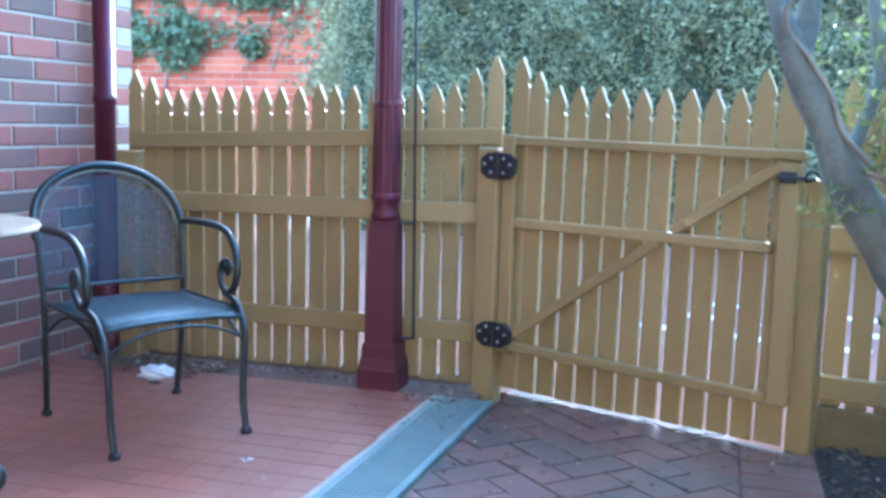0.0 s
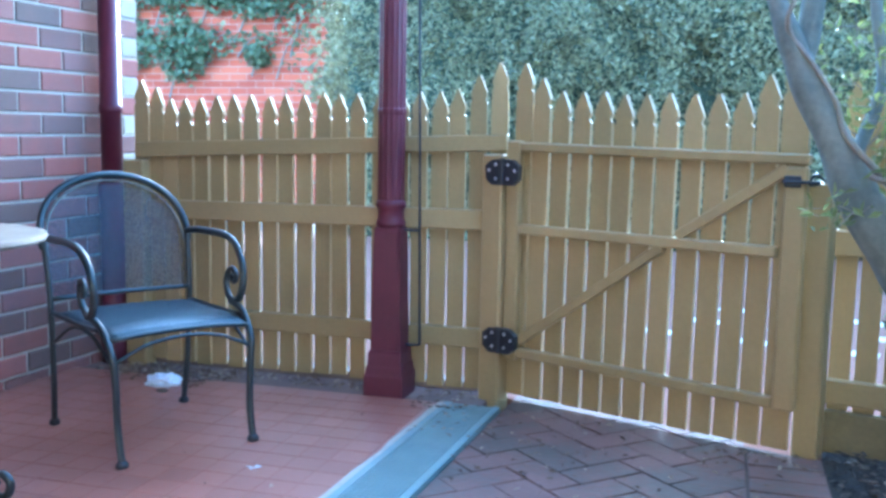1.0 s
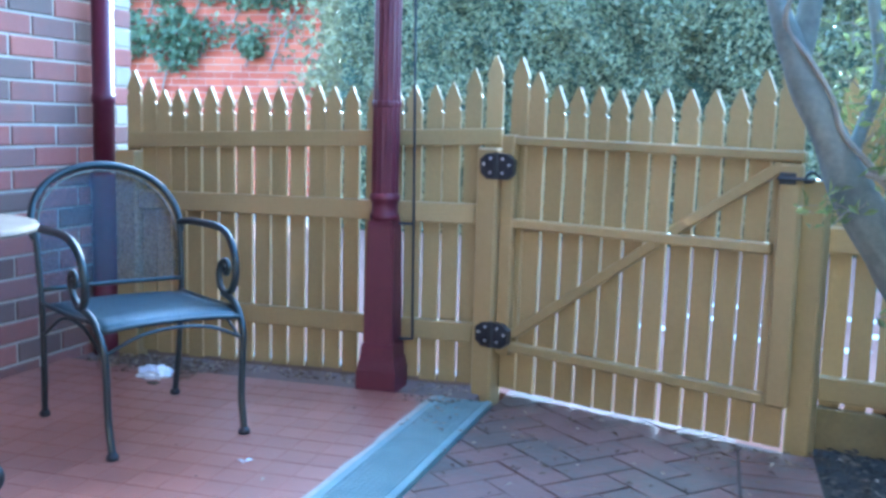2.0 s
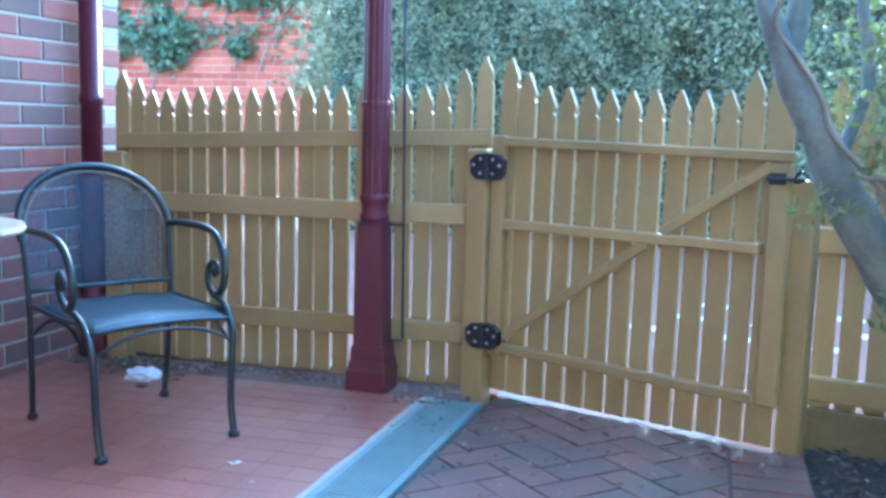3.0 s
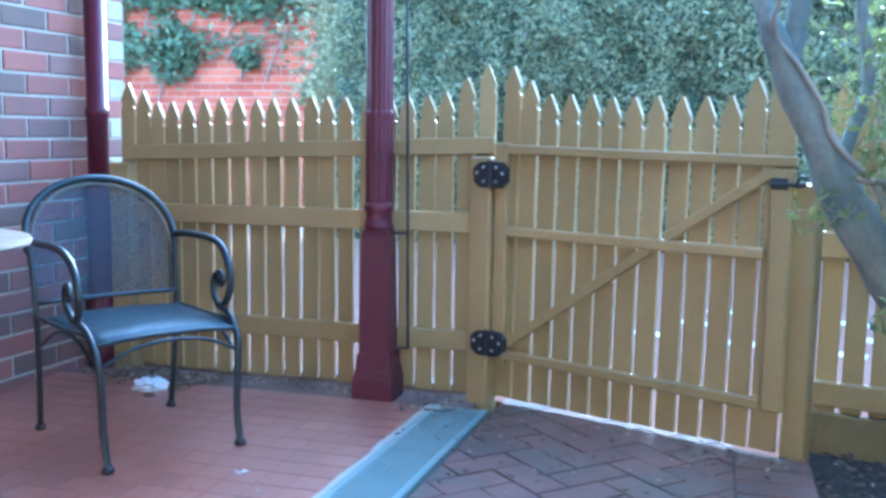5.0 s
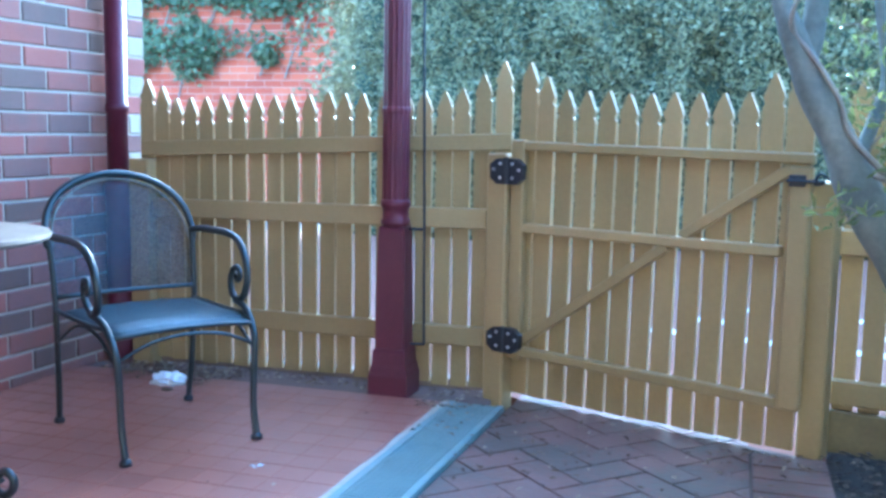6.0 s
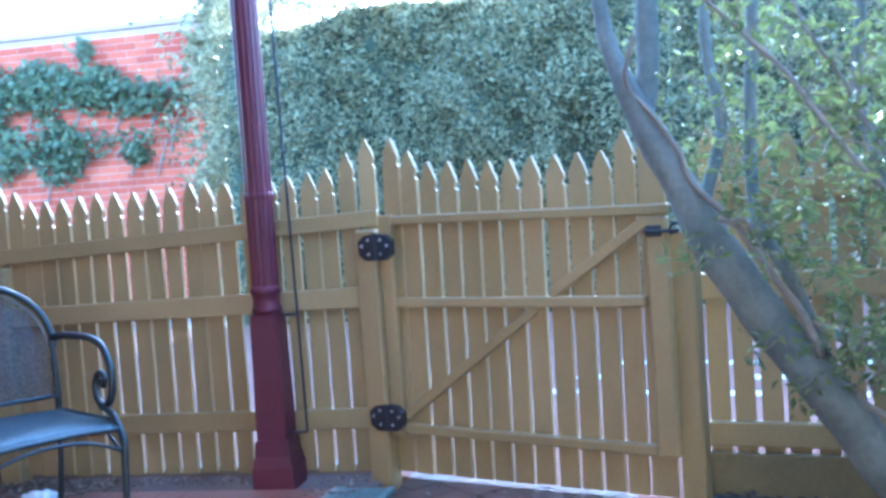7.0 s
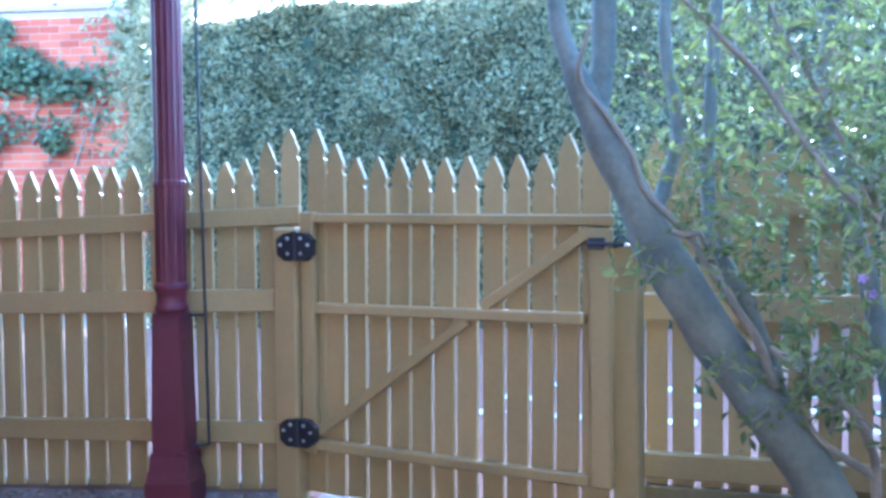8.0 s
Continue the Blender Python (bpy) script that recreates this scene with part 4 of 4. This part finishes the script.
    bmesh.ops.translate(bm, verts=[g for g in ret["geom"] if isinstance(g, bmesh.types.BMVert)], vec=(0, 0, 0.004))
    bmesh.ops.recalc_face_normals(bm, faces=bm.faces)
    part("seat", bm, CHAIR_SEAT, c, "blue grey perforated metal seat", smooth=True)
    bm = bmesh.new()
    tube(bm, [(-0.234, -0.233, 0.380), (-0.1, -0.239, 0.392), (0.1, -0.239, 0.392), (0.234, -0.233, 0.380)], 8, 4, 0.008)
    part("seat_edge", bm, STEEL, c, smooth=True)


chair()


def table():
    t = thing("patio_table", "round worn patio table on dark scrolled iron legs", "table", pose(-2.095, 1.955, 0))
    bm = bmesh.new()
    lathe(bm, [(0.365, 0.690), (0.38, 0.694), (0.384, 0.702), (0.38, 0.712), (0.365, 0.715), (0.05, 0.716)], 56)
    part("tabletop", bm, TABLE_TOP, t, "worn pale brown round top", smooth=False)
    for k in range(4):
        a = radians(2 + 90 * k)
        ca, sa = math.cos(a), math.sin(a)
        prof = [(0.20, 0.69), (0.10, 0.58), (0.06, 0.42), (0.09, 0.26), (0.20, 0.10), (0.285, 0.022), (0.325, 0.028), (0.335, 0.062), (0.310, 0.083), (0.285, 0.068), (0.295, 0.050)]
        bm = bmesh.new()
        tube(bm, [(r * ca, r * sa, z, 0.012) for r, z in prof], 10, 6)
        part("leg", bm, STEEL, t, "scrolled dark iron leg", smooth=True)
    bm = bmesh.new()
    lathe(bm, [(0.03, 0.38), (0.065, 0.40), (0.065, 0.44), (0.03, 0.46)], 20)
    part("collar", bm, STEEL, t, smooth=True)


table()


# ---- litter ----
def crumpled():
    bm = bmesh.new()
    bmesh.ops.create_icosphere(bm, subdivisions=3, radius=1)
    for v in bm.verts:
        q = v.co.copy()
        k = 1 + 0.5 * noise.noise(q * 2.3) + 0.25 * noise.noise(q * 6)
        v.co = Vector((q.x * 0.066 * k, q.y * 0.040 * k, max(-0.001, 0.014 + q.z * 0.034 * k)))
    ob = link("plastic_bag", bm, PAPER)
    ob.location = (-2.051, 3.165, 0)
    ob.rotation_euler = (0, 0, 0.2)
    tagged(ob, "small crumpled white plastic bag lying on the tiles", "bag")


crumpled()
bm = bmesh.new()
bmesh.ops.create_icosphere(bm, subdivisions=2, radius=1)
for v in bm.verts:
    k = 1 + 0.4 * noise.noise(v.co * 2)
    v.co = Vector((v.co.x * 0.026 * k, v.co.y * 0.012 * k, max(0, 0.006 + v.co.z * 0.008 * k)))
clod = link("clod", bm, MULCH)
clod.location = (-2.0, 3.075, 0)
tagged(clod, "small dark clod of dirt on the tiles", "dirt")

rngl = np.random.default_rng(44)
cs = []
for n, x0, x1, y0, y1 in ((420, -2.45, -1.85, 3.27, 3.46), (260, -2.35, -1.9, 3.16, 3.42), (170, -1.9, -1.25, 3.33, 3.46), (90, -1.05, -0.84, 3.2, 3.44), (26, -0.95, -0.8, 2.9, 3.3), (120, -0.7, 0.3, 2.1, 3.2), (50, -0.75, -0.3, 2.6, 3.3), (40, 0.0, 0.36, 2.9, 3.1), (10, -2.4, -1.1, 1.8, 3.2), (70, 0.42, 1.2, 2.2, 3.15)):
    cs.append(np.stack([rngl.uniform(x0, x1, n), rngl.uniform(y0, y1, n), rngl.uniform(0.004, 0.012, n)], 1))
lv = leaf_mesh("fallen_leaves", np.concatenate(cs), 0.022, DRY_LEAF, 45, np.tile(np.array([[0.0, 0.0, 1.0]]), (sum(len(c) for c in cs), 1)), 0.5, 0.25)
tagged(lv, "scattered small dry leaves and chips", "litter", kind="stuff")
dl = thing("fallen_leaf", "curled pale dry leaf lying on the tiles", "leaf", pose(-1.277, 2.416, 0.002, 0, 0, 30))
bm = bmesh.new()
for k, (ang, ln) in enumerate(((20, 0.03), (140, 0.028), (250, 0.018))):
    a = radians(ang)
    e, f = Vector((math.cos(a), math.sin(a), 0)), Vector((-math.sin(a), math.cos(a), 0))
    q = [bm.verts.new(Vector((0, 0, 0.002))), bm.verts.new(e * ln * 0.5 + f * ln * 0.3 + Vector((0, 0, 0.010))), bm.verts.new(e * ln + Vector((0, 0, 0.004))), bm.verts.new(e * ln * 0.5 - f * ln * 0.3 + Vector((0, 0, 0.006)))]
    bm.faces.new(q)
part("blade", bm, PAPER, dl)


# ---- pieces of walls and floors ----
def shared_box(name, sx, sy, sz, bevel, mat):
    bm = slab(0, sx, 0, sy, 0, sz)
    if bevel:
        for v in bm.verts:
            if v.co.z > sz / 2 and name != "brick":
                v.co.x += bevel if v.co.x < sx / 2 else -bevel
                v.co.y += bevel if v.co.y < sy / 2 else -bevel
    me = bpy.data.meshes.new(name)
    bm.normal_update()
    bm.to_mesh(me)
    bm.free()
    me.materials.append(mat)
    return me


def brick_mesh(length, mat):
    """A brick whose face looks along +x with softened face edges."""
    h, d, b = 0.0745, 0.10, 0.004
    bm = bmesh.new()
    back = [bm.verts.new((-d, y, z)) for y, z in ((0, 0), (length, 0), (length, h), (0, h))]
    mid = [bm.verts.new((-b, y, z)) for y, z in ((0, 0), (length, 0), (length, h), (0, h))]
    front = [bm.verts.new((0, y, z)) for y, z in ((b, b), (length - b, b), (length - b, h - b), (b, h - b))]
    bm.faces.new(front)
    for a, c in ((back, mid), (mid, front)):
        for i in range(4):
            bm.faces.new((a[i], a[(i + 1) % 4], c[(i + 1) % 4], c[i]))
    bm.normal_update()
    me = bpy.data.meshes.new("brick")
    bm.to_mesh(me)
    bm.free()
    me.materials.append(mat)
    return me


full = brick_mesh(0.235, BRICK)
rb = random.Random(9)
far_v, far_f = [], []
for k in range(36):
    z = -0.0397 + k * COURSE
    y = 3.147 if k % 2 == 0 else 3.0245
    near = k <= 20
    # towards the corner, then away from it
    row = []
    yy = y
    while yy + 0.235 < CORNER_Y - 0.02:
        row.append((yy, 0.235))
        yy += 0.245
    if CORNER_Y - yy > 0.05:
        row.append((yy, CORNER_Y - yy))
    yy = y - 0.245
    while yy > -2.6:
        row.append((yy, 0.235))
        yy -= 0.245
    for yy, length in row:
        if near and yy > 2.4:
            if length == 0.235:
                me = full
            else:
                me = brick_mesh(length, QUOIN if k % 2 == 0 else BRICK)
            ob = new("brick", me)
            ob.parent = house_wall
            ob.location = (HOUSE_X + rb.uniform(-0.0015, 0.0015), yy + rb.uniform(-0.002, 0.002), z + rb.uniform(-0.001, 0.001))
        else:
            piece(far_v, far_f, HOUSE_X - 0.1, HOUSE_X, yy, yy + length, z, z + 0.076)
me = bpy.data.meshes.new("bricks")
me.from_pydata(far_v, [], far_f)
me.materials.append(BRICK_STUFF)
ob = new("bricks", me)
ob.parent = house
tagged(ob, "further rows of face bricks", kind="stuff")

# patio tiles
PITCH = 0.104
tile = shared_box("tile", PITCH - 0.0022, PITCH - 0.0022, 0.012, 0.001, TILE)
tv, tf = [], []
nx = int(1.66 / PITCH) + 3
for i in range(nx + 1):
    for j in range(57):
        x, y = -2.553 + (i - 3) * PITCH, 3.298 - (j + 1) * PITCH
        w = min(PITCH - 0.0022, -0.998 + SLANT * (y - 2.25) - x)
        if w < 0.02:
            continue
        if w > PITCH - 0.0030 and y > 1.42 and i > 2:
            ob = new("tile", tile)
            ob.parent = patio
            ob.location = (x, y, -0.011 + rb.uniform(-0.0003, 0.0003))
        else:
            piece(tv, tf, x, x + w, y, y + PITCH - 0.0022, -0.011, 0.001)
me = bpy.data.meshes.new("tiles")
me.from_pydata(tv, [], tf)
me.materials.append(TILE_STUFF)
ob = new("tiles", me)
ob.parent = patio
tagged(ob, "further red quarry tiles", kind="stuff")

# herringbone clay pavers at 45 degrees, with a straight border course
PX0, PX1, BORDER = -0.752, 0.138, 0.37
GS, GC = math.sin(radians(20)), math.cos(radians(20))


def clipped_paver(cx, cy, long_x):
    """Corners of one paver, turned by 45 degrees and cut to the path."""
    l, w = 0.2285, 0.113
    a, b = (l, w) if long_x else (w, l)
    c = math.sqrt(0.5)
    pts = [((cx + u) * c - (cy + v) * c, (cx + u) * c + (cy + v) * c) for u, v in ((0, 0), (a, 0), (a, b), (0, b))]
    for axis, limit, keep in ((3, PX0, 1), (0, PX1 - 0.004, -1), (2, 3.045, -1), (1, -2.59, 1)):
        out = []
        for i, p in enumerate(pts):
            q = pts[(i + 1) % len(pts)]
            pa, qa = (p[axis], q[axis]) if axis < 2 else (p[0] * GS + p[1] * GC, q[0] * GS + q[1] * GC) if axis == 2 else (p[0] - SLANT * (p[1] - 2.25), q[0] - SLANT * (q[1] - 2.25))
            ip, iq = (pa - limit) * keep >= 0, (qa - limit) * keep >= 0
            if ip:
                out.append(p)
            if ip != iq:
                t = (limit - pa) / (qa - pa)
                out.append((p[0] + (q[0] - p[0]) * t, p[1] + (q[1] - p[1]) * t))
        pts = out
        if len(pts) < 3:
            return None
    return pts


pv, pf = [], []
UNIT = 0.1155
for i in range(-60, 60):
    for j in range(-60, 60):
        k = (i - j) % 4
        if k == 0:
            pts = clipped_paver(i * UNIT, j * UNIT, True)
        elif k == 3:
            pts = clipped_paver(i * UNIT, j * UNIT, False)
        else:
            continue
        if not pts:
            continue
        area = 0.5 * abs(sum(p[0] * pts[(n + 1) % len(pts)][1] - pts[(n + 1) % len(pts)][0] * p[1] for n, p in enumerate(pts)))
        if area < 0.0008:
            continue
        mx, my = sum(p[0] for p in pts) / len(pts), sum(p[1] for p in pts) / len(pts)
        top = rb.uniform(-0.001, 0.002)
        ring = [(p[0] + (mx - p[0]) * 0.022, p[1] + (my - p[1]) * 0.022, top) for p in pts]
        low = [(p[0], p[1], -0.02) for p in pts]
        n = len(pts)
        fc = [tuple(range(n))] + [(m, m + n, (m + 1) % n + n, (m + 1) % n) for m in range(n)]
        if my > 1.3:
            me = bpy.data.meshes.new("paver")
            me.from_pydata(ring + low, [], fc)
            me.materials.append(PAVER)
            new("paver", me).parent = paving
        else:
            o = len(pv)
            pv += ring + low
            pf += [tuple(m + o for m in f) for f in fc]
me = bpy.data.meshes.new("pavers")
me.from_pydata(pv, [], pf)
me.materials.append(PAVER_STUFF)
ob = new("pavers", me)
ob.parent = paving
tagged(ob, "further clay pavers", kind="stuff")
border = shared_box("paver", BORDER - PX1 - 0.006, 0.112, 0.02, 0.003, PAVER)
for j in range(50):
    ob = new("paver", border)
    ob.parent = paving
    ob.location = (PX1 + 0.004, 2.955 - j * 0.117, -0.019 + rb.uniform(-0.001, 0.001))

# pale edging courses in the lane
cream = shared_box("paver", 0.22, 0.11, 0.02, 0.003, CREAM)
edging = thing("lane_edging", "rows of pale cream edging pavers in the lane", "edging", pose(-0.6, 5.0, 0, 0, 0, -12))
for row, (y, step) in enumerate(((0.0, 0.46), (0.42, 0.46), (0.86, 0.34))):
    for i in range(12):
        ob = new("paver", cream)
        ob.parent = edging
        ob.location = (i * step + 0.1 * row + 0.25, y, -0.026)
